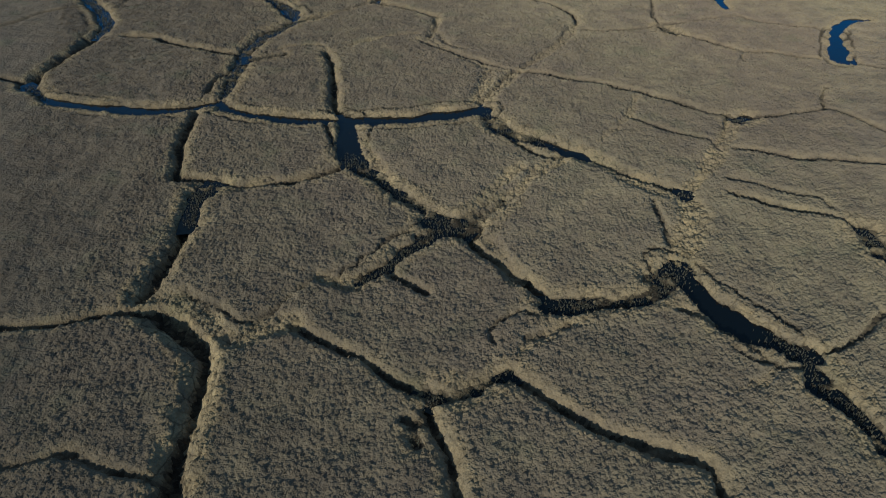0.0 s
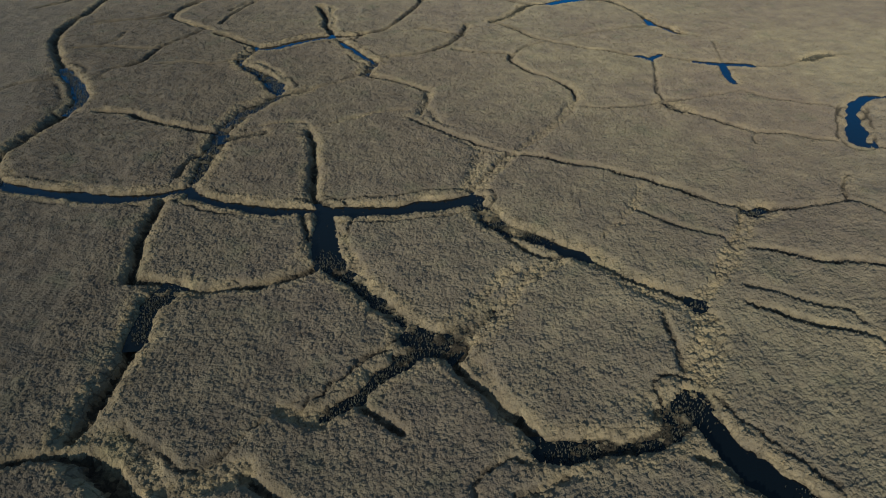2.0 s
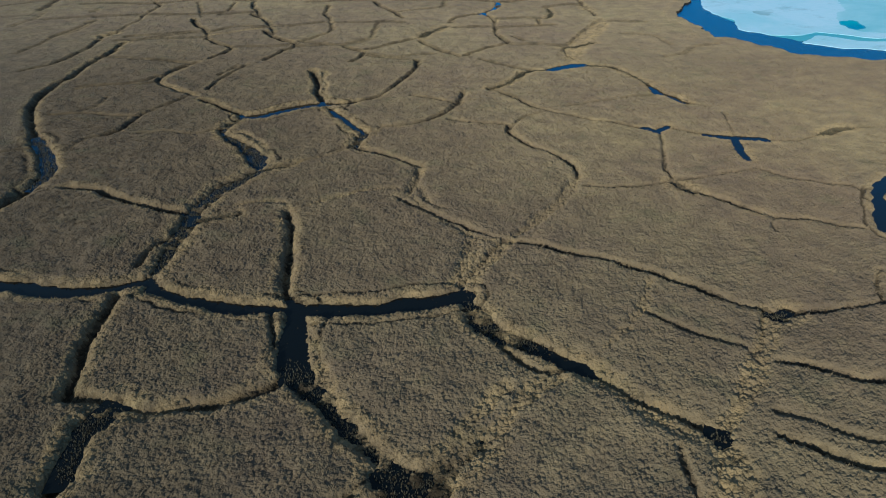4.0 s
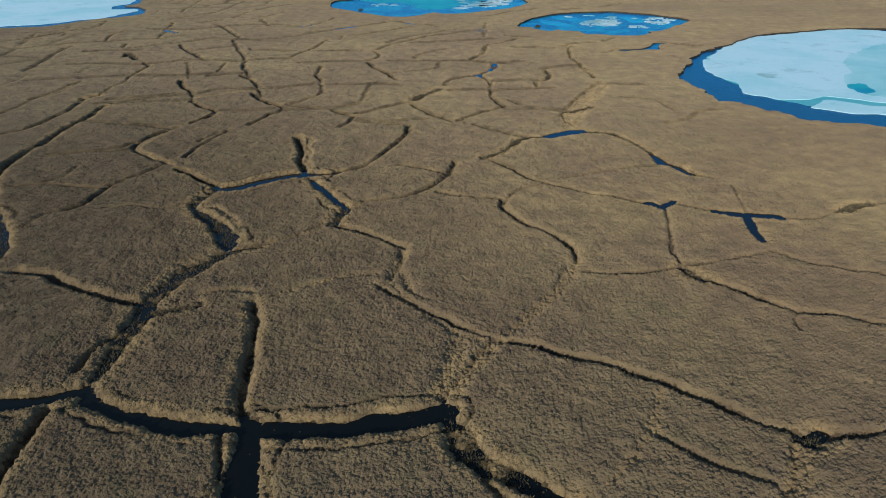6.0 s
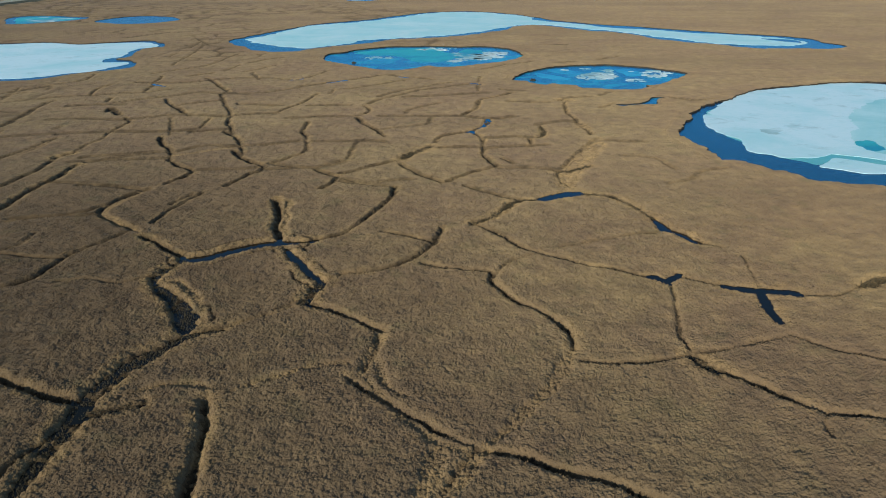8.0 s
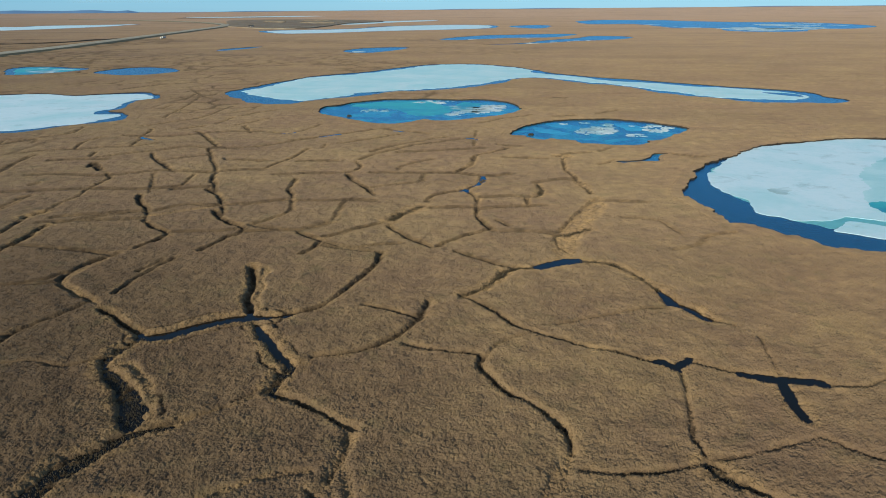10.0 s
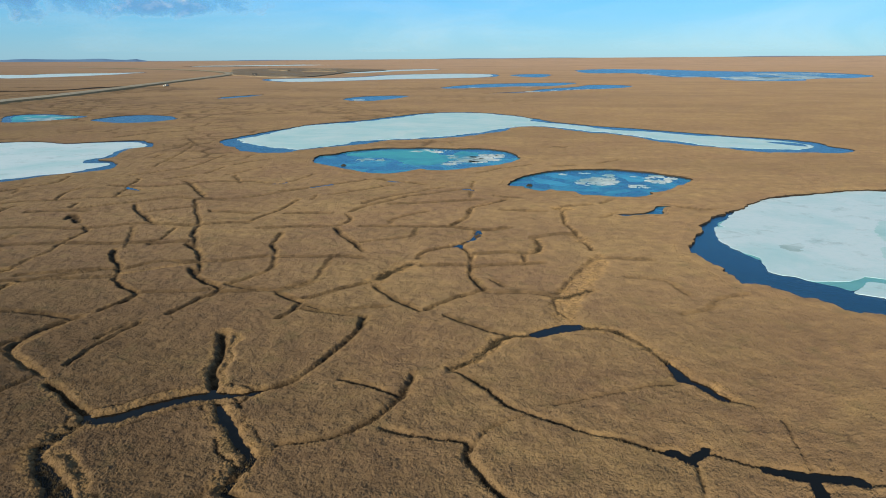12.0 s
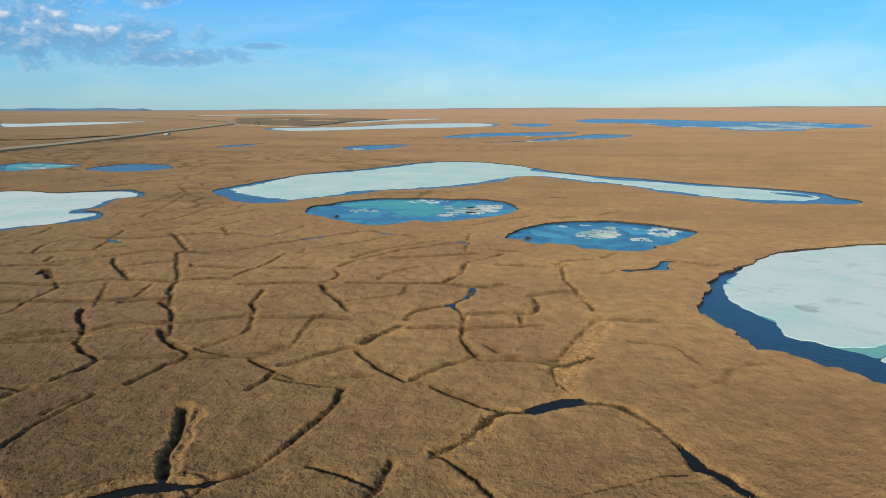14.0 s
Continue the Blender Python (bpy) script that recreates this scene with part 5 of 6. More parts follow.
T3 = [(6.5, 290.5), (10.1, 299.4), (16.1, 308.5), (22.6, 315.9), (29.0, 317.1), (29.5, 308.7), (26.4, 301.7), (18.8, 295.5), (13.0, 293.5)]
T4 = [(7.5, 311.2), (10.5, 316.2), (14.3, 312.4), (11.9, 305.7)]
T_CLUMP = [(-26.1, 288.2)]
P_SUB0 = [(35.5, 266.3), (38.1, 263.5), (41.1, 260.2), (43.9, 253.3), (41.5, 251.4), (37.4, 253.8), (35.2, 257.9)]
P_SUB1 = [(40.3, 271.6), (44.7, 273.5), (49.4, 266.4), (48.2, 262.3), (43.8, 263.6), (41.3, 266.3)]
P_SUB2 = [(62.2, 271.9), (66.6, 273.1), (69.7, 266.7), (70.3, 260.6), (65.0, 257.3), (61.8, 262.5)]
P0 = [(44.5, 271.4), (47.4, 273.2), (45.8, 269.7)]
P1 = [(50.1, 273.6), (54.2, 275.1), (52.8, 270.9)]
P2 = [(47.3, 258.9), (50.8, 261.2), (56.5, 269.9), (60.4, 271.7), (60.4, 266.4), (59.3, 256.4), (53.6, 250.2), (50.8, 249.6), (47.2, 253.8)]
P3 = [(65.7, 268.6), (69.8, 268.0), (66.8, 265.3)]
P4 = [(60.9, 254.0), (63.1, 254.0), (66.6, 251.0), (65.7, 247.4), (61.9, 249.1)]
P5 = [(69.6, 266.5), (73.3, 269.4), (77.9, 267.3), (77.6, 261.5), (72.1, 255.0), (69.1, 255.9)]
P_CLUMP = [(32.8, 250.8)]


def ice(name, points, label="", mat=LAKE_ICE, level=None, thick=0.18, proud=0.055, step=1.2, wobble=1.2, seed=0, group="", parent=None):
    o = shore(points, step, wobble, seed + 300) if isinstance(points, list) else points
    c = o.mean(0)
    if level is None:
        level = -0.36 if c[1] < 345 and c[0] > -90 else -0.22 if c[1] < 345 else -0.16
    ob = part(name, sheet(o, level + proud + float(plain_height(*c)), thick), mat, parent, label if parent else "")
    return ob if parent else tagged(ob, label, "ice", group)


big_ice = ice("ice_sheet", [(67.1, 200.3), (65.2, 191.2), (65.4, 182), (66.8, 178.3), (66.7, 175.3), (65.8, 172.5), (65.6, 167.7), (68.4, 165.5), (70.7, 163.2), (72.6, 163.4), (74.7, 163.3), (77.8, 163.8), (80.5, 165.5), (83, 164.1), (88, 161.5), (102, 160), (122, 167), (140, 188), (147, 214), (143, 233), (134.1, 240.8), (121.9, 244.1), (102.9, 236.5), (89.9, 230.7), (81.7, 222.4), (74, 210.4), (69.4, 203.1), (69.5, 201.3)],
              "large white snow-covered ice sheet afloat on the blue lake", seed=1, step=0.8, wobble=0.9)
for number, points in enumerate((FR1, FR2, FR3)):
    ice("thin_edge", points, "pale green thin ice", GREEN_ICE, thick=0.1, proud=0.012 + 0.004 * number, step=0.6, wobble=0.4, seed=40 + number, parent=big_ice)
ice("thawed_patch", [(88.6, 168.7), (89.6, 175.0), (91.3, 180.8), (97.8, 189.3), (102.8, 201.2), (114.2, 214.8), (122.2, 220.7), (128, 214), (116, 196), (106, 180), (97, 167), (91, 165.5)], "pale turquoise thawing patch", THAWED_ICE,
    thick=0.006, proud=0.059, step=0.6, wobble=1.3, seed=45, parent=big_ice)
ice("slush_patch", [(73.8, 183.4), (76.2, 186.4), (79.6, 187.0), (78.4, 184.0), (75.4, 181.6)], "patch of wet grey slush", SLUSH, thick=0.006, proud=0.059, step=0.4, wobble=1.6, seed=46, parent=big_ice)
ice("melt_pool", POOL, "turquoise meltwater pool", TEAL_ICE, thick=0.02, proud=0.065, step=0.6, wobble=0.7, seed=44, parent=big_ice)
ice("ice_floe", [(73.8, 157.5), (76.4, 160.1), (79.1, 162.7), (82, 162), (86, 158.5), (94, 157), (97, 152), (90, 149.5), (84.3, 152.6), (80.1, 153.2), (76.3, 155.6)],
    "long white floe broken off the lake ice", seed=2, step=0.6, wobble=0.5, group="floes on the lake")
ice("ice_sheet", [(-177, 350), (-167, 352), (-151, 346), (-139, 350), (-125, 352), (-117, 345), (-115, 338), (-119, 330), (-119, 320), (-116, 307), (-118, 302), (-119, 297), (-116, 292),
                  (-108, 291), (-106, 284), (-108, 278), (-110, 272), (-117, 266), (-122, 261), (-135, 255), (-160, 253), (-197, 272), (-218, 306), (-200, 340)],
    "bright white ice sheet filling a tundra lake", seed=3)
long_ice = ice("ice_sheet", [(-84, 361), (-77, 381), (-65, 425), (-39, 451), (-22, 478), (-3, 508), (22, 514), (46, 493), (59, 466), (64, 445), (84, 421), (97, 406),
                  (117, 390), (137, 372), (152, 361), (160, 349), (157, 340), (142, 332), (123, 338), (107, 357), (90, 388), (77, 401), (68, 414), (55, 427),
                  (40, 418), (31, 403), (17, 384), (-3, 370), (-18, 364), (-31, 354), (-38, 342), (-47, 330), (-59, 334), (-71, 343)],
    "long pale blue-white ice sheet narrowing to an arm", WET_ICE, seed=4, step=1.4, wobble=3.0)
for number, points in enumerate(([(82.1, 427.6), (93.3, 424.9), (104.2, 411.1), (107.0, 400.5), (96.6, 402.8), (85.1, 413.2)],
                                 [(58.5, 466.7), (67.8, 456.3), (64.6, 446.0), (55.8, 455.9)],
                                 [(95.4, 349.5), (104.7, 342.5), (118.7, 337.6), (127.8, 332.8), (113.0, 334.0), (99.6, 340.5)],
                                 [(111.0, 395.5), (123.9, 386.2), (138.6, 377.5), (124.1, 379.3)],
                                 [(-24.4, 357.6), (-15.0, 360.0), (-8.0, 364.3), (-14.6, 355.9)],
                                 [(144.7, 356.7), (156.3, 351.3), (155.5, 340.4), (148.9, 345.6)])):
    ice("melt_pool", points, "blue meltwater on pale ice", LAKE_WATER, level=-0.16, thick=0.02, proud=0.062, step=2.0, wobble=1.2, seed=70 + number, parent=long_ice)
ice("ice_sheet", grown(ICED, -12), "distant flat white ice on a tundra lake", seed=5)
ice("ice_sheet", grown(FAR_WEST, -8), "distant flat white ice on a tundra lake", seed=7)
ice("ice_sheet", grown(HORIZON, -6), "thin white line of far lake ice", seed=8)
ice("ice_sheet", grown(BEHIND_PAD, -6), "distant flat white ice beyond a gravel pad", seed=9)
ice("flooded_ice", T_SUB,
    "turquoise ice flooded with meltwater in a round pond", TEAL_ICE, thick=0.3, proud=0.012, seed=10, wobble=2.0)
for number, points in enumerate((P_SUB0, P_SUB1, P_SUB2)):
    ice("flooded_ice", points, "streak of turquoise ice under pond water", SUNK_ICE, thick=0.3, proud=0.012, step=0.8, wobble=1.5, seed=60 + number)
ice("flooded_ice", grown(FLOODED, -5), "turquoise ice flooded with meltwater in a far pond", TEAL_ICE, thick=0.3, proud=0.012, seed=12)


def broken_floes(points, count, size, label, seed, group):
    """Uneven pieces of ice scattered inside a patch."""
    rng = np.random.default_rng(seed)
    p = np.array(points)
    made = 0
    while made < count:
        c = p.min(0) + (p.max(0) - p.min(0)) * rng.random(2)
        if lake_distance(p, c[:1], c[1:])[0] > 0:
            continue
        a = (np.arange(18) + rng.uniform(-0.4, 0.4, 18)) * 6.2832 / 18
        r = size * rng.uniform(0.25, 1.0) ** 1.4 * rng.uniform(0.45, 1.35, 18)
        turn, long = rng.uniform(-0.8, 0.8), rng.uniform(0.9, 1.5)
        u, w = long * r * np.cos(a), 1.3 * r * np.sin(a)
        o = np.stack([c[0] + u * math.cos(turn) - w * math.sin(turn), c[1] + u * math.sin(turn) + w * math.cos(turn)], 1)
        ice("ice_floe", o, label, ROTTEN_ICE, thick=0.05, proud=0.016 + 0.005 * (made % 9), group=group)
        made += 1


for number, (points, count, size) in enumerate(((T0, 16, 1.5), (T1, 16, 1.5), (T3, 60, 2.4), (T4, 8, 1.5),
                                                (P0, 5, 0.9), (P1, 6, 1.0), (P2, 62, 1.6), (P3, 5, 0.9), (P4, 12, 1.0), (P5, 34, 1.4))):
    broken_floes(points, count, size, "rotten white floe in a turquoise meltwater pond", 80 + number, "floes in the ponds")
for number, (points, count, size) in enumerate((([(424, 1179), (610, 1501), (763, 1660), (799, 1517), (634, 1280), (500, 1133), (441, 1154)], 22, 38),
                                                ([(20, 868), (80, 905), (120, 925), (60, 880)], 6, 9), ([(80, 775), (140, 826), (190, 868), (150, 845), (90, 790)], 8, 8),
                                                ([(-72, 650), (-62, 640), (-66, 665)], 3, 6), ([(-250, 450), (-215, 462), (-225, 484), (-250, 492)], 7, 7),
                                                ([(330, 1570), (395, 1585), (455, 1310), (410, 1310)], 6, 16))):
    broken_floes(points, count, size, "far white floe on a blue tundra lake", 120 + number, "floes on the far lakes")


def peat_clump(x, y, seed):
    bm = bmesh.new()
    bmesh.ops.create_icosphere(bm, subdivisions=2, radius=1)
    for v in bm.verts:
        k = 1 + 0.4 * noise.noise(v.co * 1.5 + Vector((seed, 0, 0)))
        v.co = Vector((v.co.x * 0.9 * k, v.co.y * 0.7 * k, v.co.z * 0.6 * k))
    ob = part("peat_clump", bm, PEAT)
    ob.location = (x, y, -0.4)
    tagged(ob, "dark peat clump standing in pond water", "clump", "clumps in the ponds")


peat_clump(*T_CLUMP[0], 1.0)
peat_clump(*P_CLUMP[0], 5.0)


# ---- gravel road and pad ----
def road():
    line = eased([(-300, 380), (-335, 520), (-346, 613), (-347, 694), (-358, 827), (-378, 1030), (-411, 1376), (-440, 1510), (-492, 1627), (-630, 1836), (-868, 2054), (-1100, 2200)], 12)
    t = np.gradient(line, axis=0)
    t /= np.linalg.norm(t, axis=1)[:, None]
    n = np.stack([-t[:, 1], t[:, 0]], 1)
    def strip(profile):
        bm = bmesh.new()
        rows = []
        for p, q in zip(line, n):
            h = float(plain_height(*p))
            rows.append([bm.verts.new((*(p + q * s), h + z)) for s, z in profile])
        for a, b in zip(rows, rows[1:]):
            for k in range(len(profile) - 1):
                bm.faces.new((a[k + 1], a[k], b[k], b[k + 1]))
        bmesh.ops.recalc_face_normals(bm, faces=bm.faces)
        return bm

    ob = tagged(part("road", strip(((-8.6, 1.25), (-8, 1.35), (0, 1.6), (8, 1.35), (8.6, 1.25))), GRAVEL), "raised grey gravel road across the tundra", "road", kind="structure")
    for side in (-1, 1):
        part("verge", strip([(side * s, z) for s, z in ((13, -0.2), (11, 0.5), (8.6, 1.25))][::side]), VERGE, ob, "dark mossy slope of the road bank")


def embankment():
    """A low dark bank of peat that runs towards the road."""
    line = eased([(-520, 735), (-448, 772), (-405, 799), (-392, 868), (-378, 900)], 6)
    t = np.gradient(line, axis=0)
    t /= np.linalg.norm(t, axis=1)[:, None]
    n = np.stack([-t[:, 1], t[:, 0]], 1)
    bm = bmesh.new()
    rows = []
    for p, q in zip(line, n):
        top = 0.9 + 0.35 * float(rough_noise(p[0], p[1], 14, 55))
        rows.append([bm.verts.new((*(p + q * s), z)) for s, z in ((-3.5, -0.3), (-1.2, top), (1.0, 0.95 * top), (3.2, -0.3))])
    for a, b in zip(rows, rows[1:]):
        for k in range(3):
            bm.faces.new((a[k + 1], a[k], b[k], b[k + 1]))
    bmesh.ops.recalc_face_normals(bm, faces=bm.faces)
    tagged(part("embankment", bm, PEAT), "low dark peat embankment on the tundra near the road", "embankment", kind="structure")


def mound(name, x, y, sx, sy, h, mat, label, seed, category="mound"):
    bm = bmesh.new()
    bmesh.ops.create_icosphere(bm, subdivisions=3, radius=1)
    for v in bm.verts:
        k = 1 + 0.35 * noise.noise(v.co * 1.7 + Vector((seed, 0, 0)))
        v.co = Vector((v.co.x * sx * k, v.co.y * sy * k, max(-0.1, v.co.z) * h * k))
    ob = part(name, bm, mat)
    ob.location = (x, y, float(plain_height(x, y)))
    return tagged(ob, label, category, "gravel mounds")


road()
embankment()
pad = shore([(-425, 1440), (-294, 1260), (-231, 1340), (-216, 1625), (-159, 1900), (-403, 2100), (-560, 2000), (-470, 1640)], 20, 14, 77)
tagged(part("pavement", sheet(pad, 1.4, 2.0), PAD), "wide grey gravel pad beside the road", "gravel pad", kind="structure")
for number, (x, y, sx, sy, h) in enumerate(((-383, 1726, 22, 14, 5), (-300, 1660, 30, 10, 4), (-262, 1625, 26, 9, 4.5), (-330, 1900, 40, 16, 5), (-420, 1800, 18, 12, 4))):
    mound("gravel_mound", x, y, sx, sy, 0.6 * h + 1.4, PAD, "grey gravel heap on the pad", number * 3.1)


def box(bm, x0, x1, y0, y1, z0, z1, bevel=0.08):
    made = bmesh.ops.create_cube(bm, size=1)["verts"]
    for v in made:
        v.co = Vector(((x0 + x1) / 2 + v.co.x * (x1 - x0), (y0 + y1) / 2 + v.co.y * (y1 - y0), (z0 + z1) / 2 + v.co.z * (z1 - z0)))
    bmesh.ops.bevel(bm, geom=list({e for v in made for e in v.link_edges}), offset=bevel, segments=2, affect="EDGES")
    return bm


def truck(x, y, turn):
    """A pale lorry parked beside the road."""
    ob = tagged(new("truck"), "pale parked truck beside the gravel road", "truck", "parked trucks")
    part("cab", box(bmesh.new(), -1.2, 1.2, 2.0, 4.0, 0.7, 2.9, 0.2), PALE_PAINT, ob)
    part("cargo_box", box(bmesh.new(), -1.25, 1.25, -4.0, 1.8, 0.9, 3.3), PALE_PAINT, ob)
    part("windscreen", box(bmesh.new(), -1.0, 1.0, 3.9, 4.03, 1.8, 2.6, 0.01), DARK_WATER, ob, "dark glass windscreen")
    for sx in (-1, 1):
        for wy in (-3.0, -1.8, 2.9):
            bm = bmesh.new()
            bmesh.ops.create_cone(bm, cap_ends=True, segments=16, radius1=0.5, radius2=0.5, depth=0.3,
                                  matrix=Matrix.Translation((sx * 1.1, wy, 0.5)) @ Matrix.Rotation(math.pi / 2, 4, "Y"))
            bmesh.ops.bevel(bm, geom=bm.edges[:], offset=0.04, segments=1, affect="EDGES")
            part("wheel", bm, PEAT, ob, "black rubber wheel")
    ob.matrix_basis = pose(x, y, float(plain_height(x, y)), 0, 0, turn) @ Matrix.Scale(0.7, 4)


def shed(x, y):
    """A small dark building on the pad."""
    ob = tagged(new("shed"), "small dark shed at the edge of the gravel pad", "shed")
    part("wall", box(bmesh.new(), -4, 4, -2.5, 2.5, 0, 3.0), DARK_PAINT, ob)
    bm = bmesh.new()
    ridge = [bm.verts.new(p) for p in ((-4.3, -2.9, 2.9), (4.3, -2.9, 2.9), (4.3, 2.9, 2.9), (-4.3, 2.9, 2.9), (-4.3, 0, 4.4), (4.3, 0, 4.4))]
    for k in ((0, 1, 5, 4), (2, 3, 4, 5), (0, 4, 3), (1, 2, 5), (3, 2, 1, 0)):
        bm.faces.new([ridge[q] for q in k])
    part("roof", bm, DARK_PAINT, ob)
    part("door", box(bmesh.new(), -0.5, 0.5, -2.56, -2.5, 0.05, 2.1, 0.01), PALE_PAINT, ob, "pale door")
    ob.location = (x, y, float(plain_height(x, y)))


PALE_PAINT = plain_material("weathered_pale_paint", (0.42, 0.40, 0.36), (0.60, 0.58, 0.52), 1.2, 0.5)
DARK_PAINT = plain_material("dark_sheet_metal", (0.035, 0.035, 0.038), (0.07, 0.065, 0.06), 1.2, 0.5)
truck(-330, 898, 12)
truck(-332, 912, -20)
shed(-352, 1372)


# ---- far hills and clouds ----
def far_hill(points, label):
    bm = bmesh.new()
    top = []
    for x, y, h in points:
        g = float(plain_height(x, y)) - 3
        front, crest, back = (x * 0.985, y * 0.985, g), (x, y, g + h), (x * 1.03, y * 1.03, g)
        top.append([bm.verts.new(p) for p in (front, crest, back)])
    for a, b in zip(top, top[1:]):
        for k in range(2):
            bm.faces.new((a[k + 1], a[k], b[k], b[k + 1]))
    bmesh.ops.recalc_face_normals(bm, faces=bm.faces)
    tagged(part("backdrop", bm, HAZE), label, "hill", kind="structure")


# haze of the distance put into the hills' own colour
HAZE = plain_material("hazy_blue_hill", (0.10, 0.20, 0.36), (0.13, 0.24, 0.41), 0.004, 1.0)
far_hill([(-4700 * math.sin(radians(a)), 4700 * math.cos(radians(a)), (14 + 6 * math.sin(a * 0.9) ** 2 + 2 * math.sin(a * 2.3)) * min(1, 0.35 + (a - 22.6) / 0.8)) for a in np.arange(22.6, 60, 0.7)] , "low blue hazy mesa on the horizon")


far_hill([(4780 * math.sin(radians(a)), 4780 * math.cos(radians(a)), 4.5 + 1.6 * math.sin(a * 0.31) + 1.2 * math.sin(a * 0.83 + 1)) for a in np.arange(-24, 50, 1.0)], "low mauve rise along the horizon")


def clouds():
    bm = bmesh.new()
    rows = [[bm.verts.new((x, 4650 - 0.00006 * (x + 1600) ** 2, z)) for z in (60, 400, 900)] for x in range(-3600, 2401, 300)]
    for a, b in zip(rows, rows[1:]):
        for k in range(2):
            bm.faces.new((a[k], b[k], b[k + 1], a[k + 1]))
    tagged(part("backdrop", bm, CLOUD), "broken white and grey cloud low in a blue sky", "cloud", kind="structure")


clouds()


def sedge_clumps():
    """Stiff dark sedge and moss hummocks standing in the wet troughs."""
    rng = np.random.default_rng(5)
    verts, faces = [], []
    for width, depth, wet, line, widths in TROUGHS:
        if wet not in (2, 3) or line[:, 1].max() > 190:
            continue
        seg = np.linalg.norm(np.diff(line, axis=0), axis=1)
        count = int(seg.sum() * width * (50.0 if wet == 3 else 46.0))
        for _ in range(count):
            k = rng.integers(len(seg))
            p = line[k] + (line[k + 1] - line[k]) * rng.random() + rng.normal(0, width * 0.36, 2)
            foot, tall, wide = -water_table(depth) - 0.08, rng.uniform(0.14, 0.38), rng.uniform(0.05, 0.12)
            for b in range(4):
                a = rng.uniform(0, 6.283)
                dx, dy = math.cos(a), math.sin(a)
                lean = rng.uniform(0.2, 0.9) * wide
                n = len(verts)
                verts += [(p[0] - dy * wide * 0.4, p[1] + dx * wide * 0.4, foot), (p[0] + dy * wide * 0.4, p[1] - dx * wide * 0.4, foot),
                          (p[0] + dx * lean, p[1] + dy * lean, foot + tall * rng.uniform(0.6, 1))]
                faces.append((n, n + 1, n + 2))
    me = bpy.data.meshes.new("sedge")
    me.from_pydata(verts, [], faces)
    me.materials.append(SEDGE)
    tagged(new("sedge", me), "dark dead sedge tufts standing in wet troughs", "sedge", kind="stuff")


sedge_clumps()


def on_ground(x, y, *grids):
    """Values of the ground's grids at scattered places."""
    iy = np.clip(np.searchsorted(YS, y) - 1, 0, len(YS) - 2)
    side = (x - middle_of(y)) / half_of(y)
    ix = np.clip(np.searchsorted(SS, side) - 1, 0, len(SS) - 2)
    u, v = (side - SS[ix]) / (SS[ix + 1] - SS[ix]), (y - YS[iy]) / (YS[iy + 1] - YS[iy])
    return [(a[iy, ix] * (1 - u) + a[iy, ix + 1] * u) * (1 - v) + (a[iy + 1, ix] * (1 - u) + a[iy + 1, ix + 1] * u) * v for a in grids]


def turf(name, p, corners, smooth_shaded, rim, peat, label, category):
    me = bpy.data.meshes.new(name)
    me.vertices.add(len(p))
    me.vertices.foreach_set("co", p.astype(np.float32).ravel())
    me.loops.add(corners.size)
    me.loops.foreach_set("vertex_index", corners.astype(np.int32).ravel())
    me.polygons.add(corners.size // 3)
    me.polygons.foreach_set("loop_start", np.arange(0, corners.size, 3, dtype=np.int32))
    me.polygons.foreach_set("use_smooth", np.full(corners.size // 3, smooth_shaded))
    for key, values in (("rim", rim), ("peat", peat)):
        a = me.attributes.new(key, "FLOAT", "POINT")
        a.data.foreach_set("value", values.astype(np.float32))
    me.update(calc_edges=True)
    me.materials.append(TUNDRA)
    tagged(new(name, me), label, category, kind="stuff")


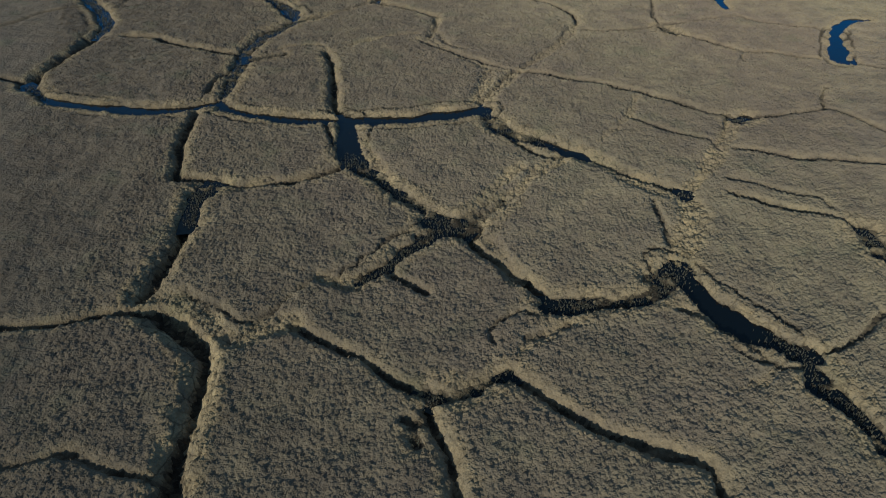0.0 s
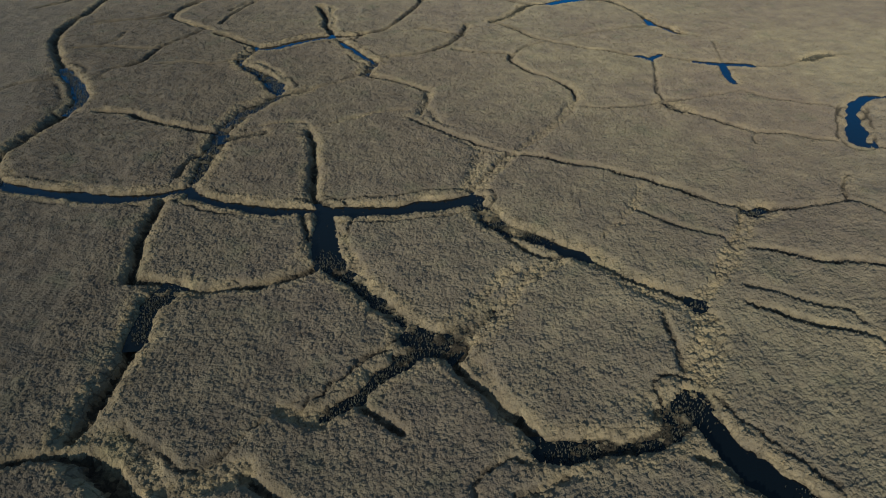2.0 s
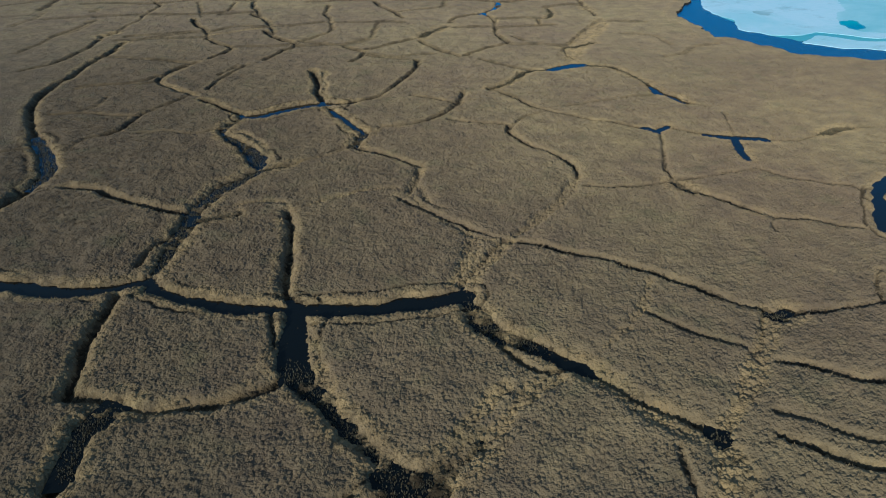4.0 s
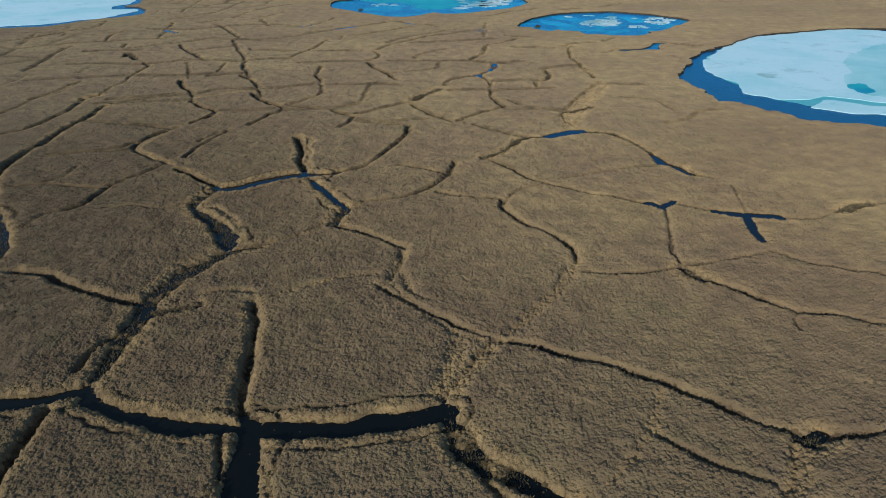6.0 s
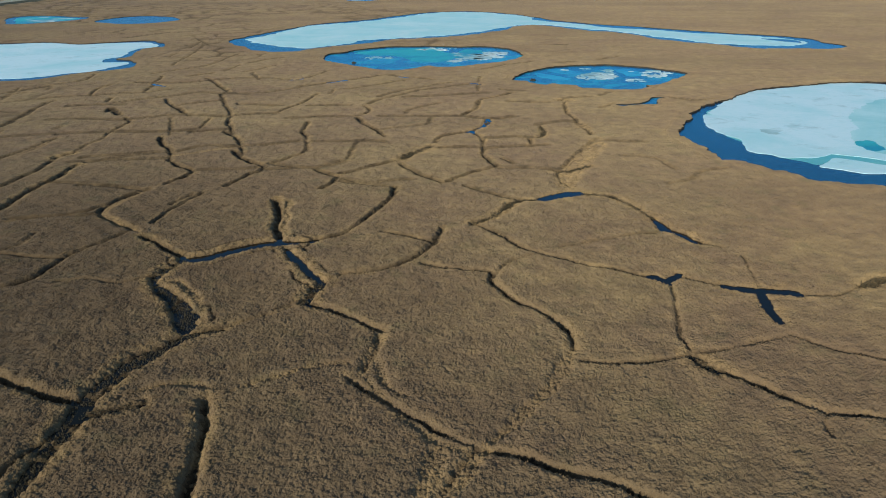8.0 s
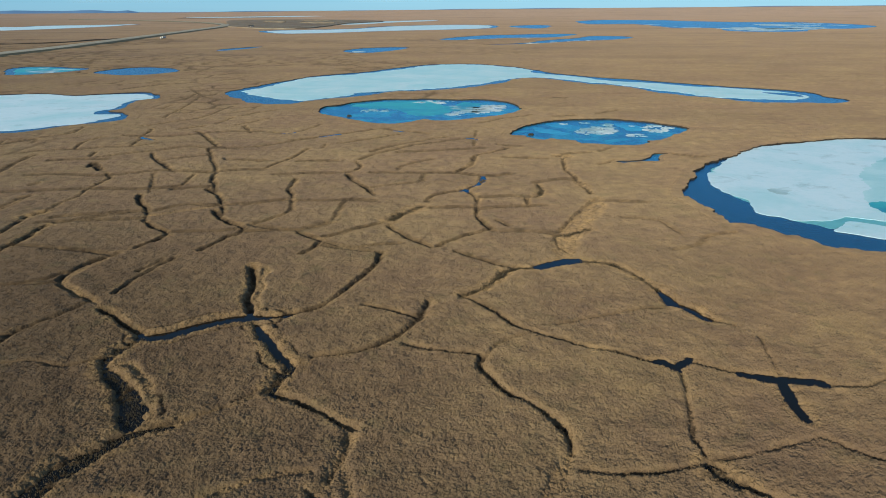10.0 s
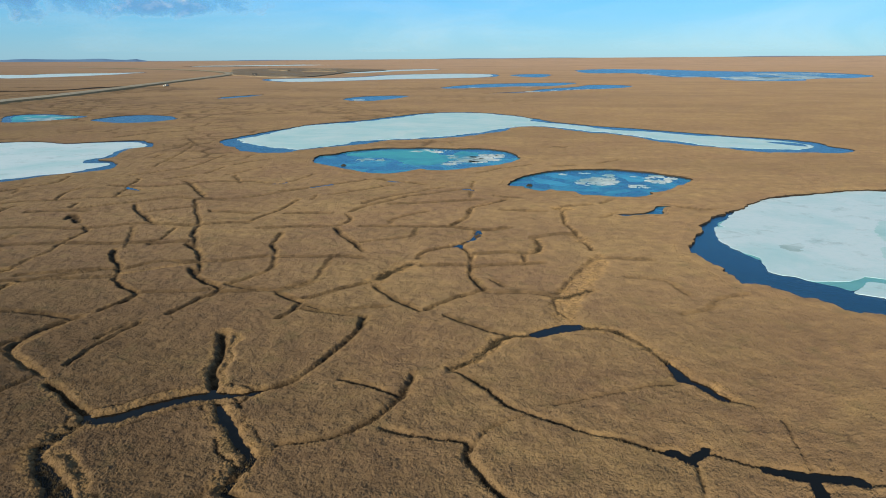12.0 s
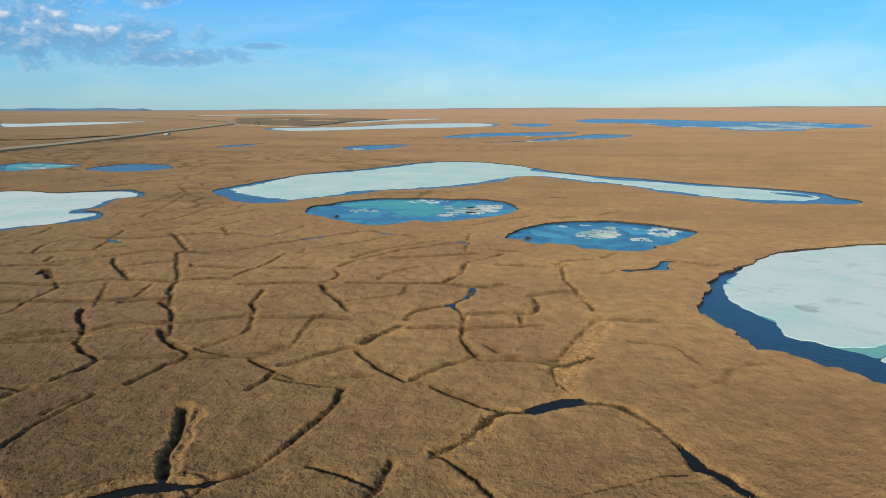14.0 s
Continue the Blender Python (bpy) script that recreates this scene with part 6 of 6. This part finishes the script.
def sedge_tussocks():
    """Low rounded tussocks, shoulder to shoulder, thinning out with distance."""
    rng = np.random.default_rng(6)
    xs, ys = [], []
    y, cell = 19.0, 0.36
    while y < 165:
        reach = half_of(y)
        x = middle_of(y) + np.arange(-reach, reach, cell)
        xs.append(x + cell * rng.uniform(-0.45, 0.45, len(x)))
        ys.append(y + cell * rng.uniform(-0.45, 0.45, len(x)))
        y += cell * 0.9
    x, y = np.concatenate(xs), np.concatenate(ys)
    z, rim, peat = on_ground(x, y, HEIGHT, RIM, PEAT_SHADE)
    bare = peat > 0.3
    keep = rng.random(len(x)) > np.where(bare, 0.35, 0.0)
    x, y, z, rim, peat, bare = x[keep], y[keep], z[keep], rim[keep], peat[keep], bare[keep]
    n, sides = len(x), 6
    size = cell * rng.uniform(0.45, 0.85, n) * (1 + 0.1 * rim)
    tall = size * rng.uniform(0.22, 0.55, n) * (1 + 0.4 * rim) * (1 - 0.85 * smooth(85, 160, y))
    a = rng.random(n)[:, None] * 6.2832 + np.arange(sides) * 6.2832 / sides
    r = size[:, None] * rng.uniform(0.75, 1.2, (n, sides))
    bx, by = x[:, None] + r * np.cos(a), y[:, None] + r * np.sin(a)
    base = np.stack([bx, by, on_ground(bx, by, HEIGHT)[0] - 0.03], -1)
    top = np.stack([x + 0.2 * size * rng.normal(0, 1, n), y + 0.2 * size * rng.normal(0, 1, n), z + tall], -1)[:, None]
    p = np.concatenate([base, top], 1).reshape(-1, 3)
    k = np.arange(sides)
    fan = np.stack([k, (k + 1) % sides, np.full(sides, sides)], -1)
    corners = (np.arange(n)[:, None, None] * (sides + 1) + fan[None]).reshape(-1, 3)
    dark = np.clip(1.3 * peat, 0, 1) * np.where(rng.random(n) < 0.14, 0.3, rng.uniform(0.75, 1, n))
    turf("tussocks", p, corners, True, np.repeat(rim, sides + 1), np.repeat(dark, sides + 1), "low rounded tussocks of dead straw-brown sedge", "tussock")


sedge_tussocks()


def dry_grass():
    """Short tufts of dead sedge blades over the nearer tundra."""
    rng = np.random.default_rng(8)
    n = 180000
    y = 20 + 190 * rng.random(n) ** 0.85
    x = 0.2 * (y - 40) * 0.6 + (2 * rng.random(n) - 1) * (27 + 0.42 * (y - 20))
    keep = rng.random(n) > np.maximum(0.95 * smooth(105, 165, y), 0.6 * (1 - smooth(55, 90, y)))
    x, y = x[keep], y[keep]
    z, rim, carve, sag, peat = on_ground(x, y, HEIGHT, RIM, CARVE, SAG, PEAT_SHADE)
    dry = (peat < 0.2) & (carve < 0.03) & (sag < 0.12)
    x, y, z, rim = x[dry], y[dry], z[dry], rim[dry]
    n, blades = len(x), 3
    a = rng.random((n, blades)) * 6.2832
    tall = 0.08 + 0.12 * rng.random((n, blades))
    lean = tall * (0.3 + 0.8 * rng.random((n, blades)))
    half = 0.03 + 0.03 * rng.random((n, blades))
    dx, dy = np.cos(a), np.sin(a)
    ox, oy = x[:, None] + 0.05 * dx, y[:, None] + 0.05 * dy
    zz = np.repeat(z[:, None], blades, 1) - 0.02
    p = np.stack([np.stack([ox - dy * half, oy + dx * half, zz], -1), np.stack([ox + dy * half, oy - dx * half, zz], -1),
                  np.stack([ox + dx * lean, oy + dy * lean, zz + tall], -1)], 2).reshape(-1, 3)
    turf("grass", p, np.arange(len(p)), False, np.repeat(rim, blades * 3), np.zeros(len(p)), "dry straw-brown dead sedge covering the tundra", "grass")


dry_grass()
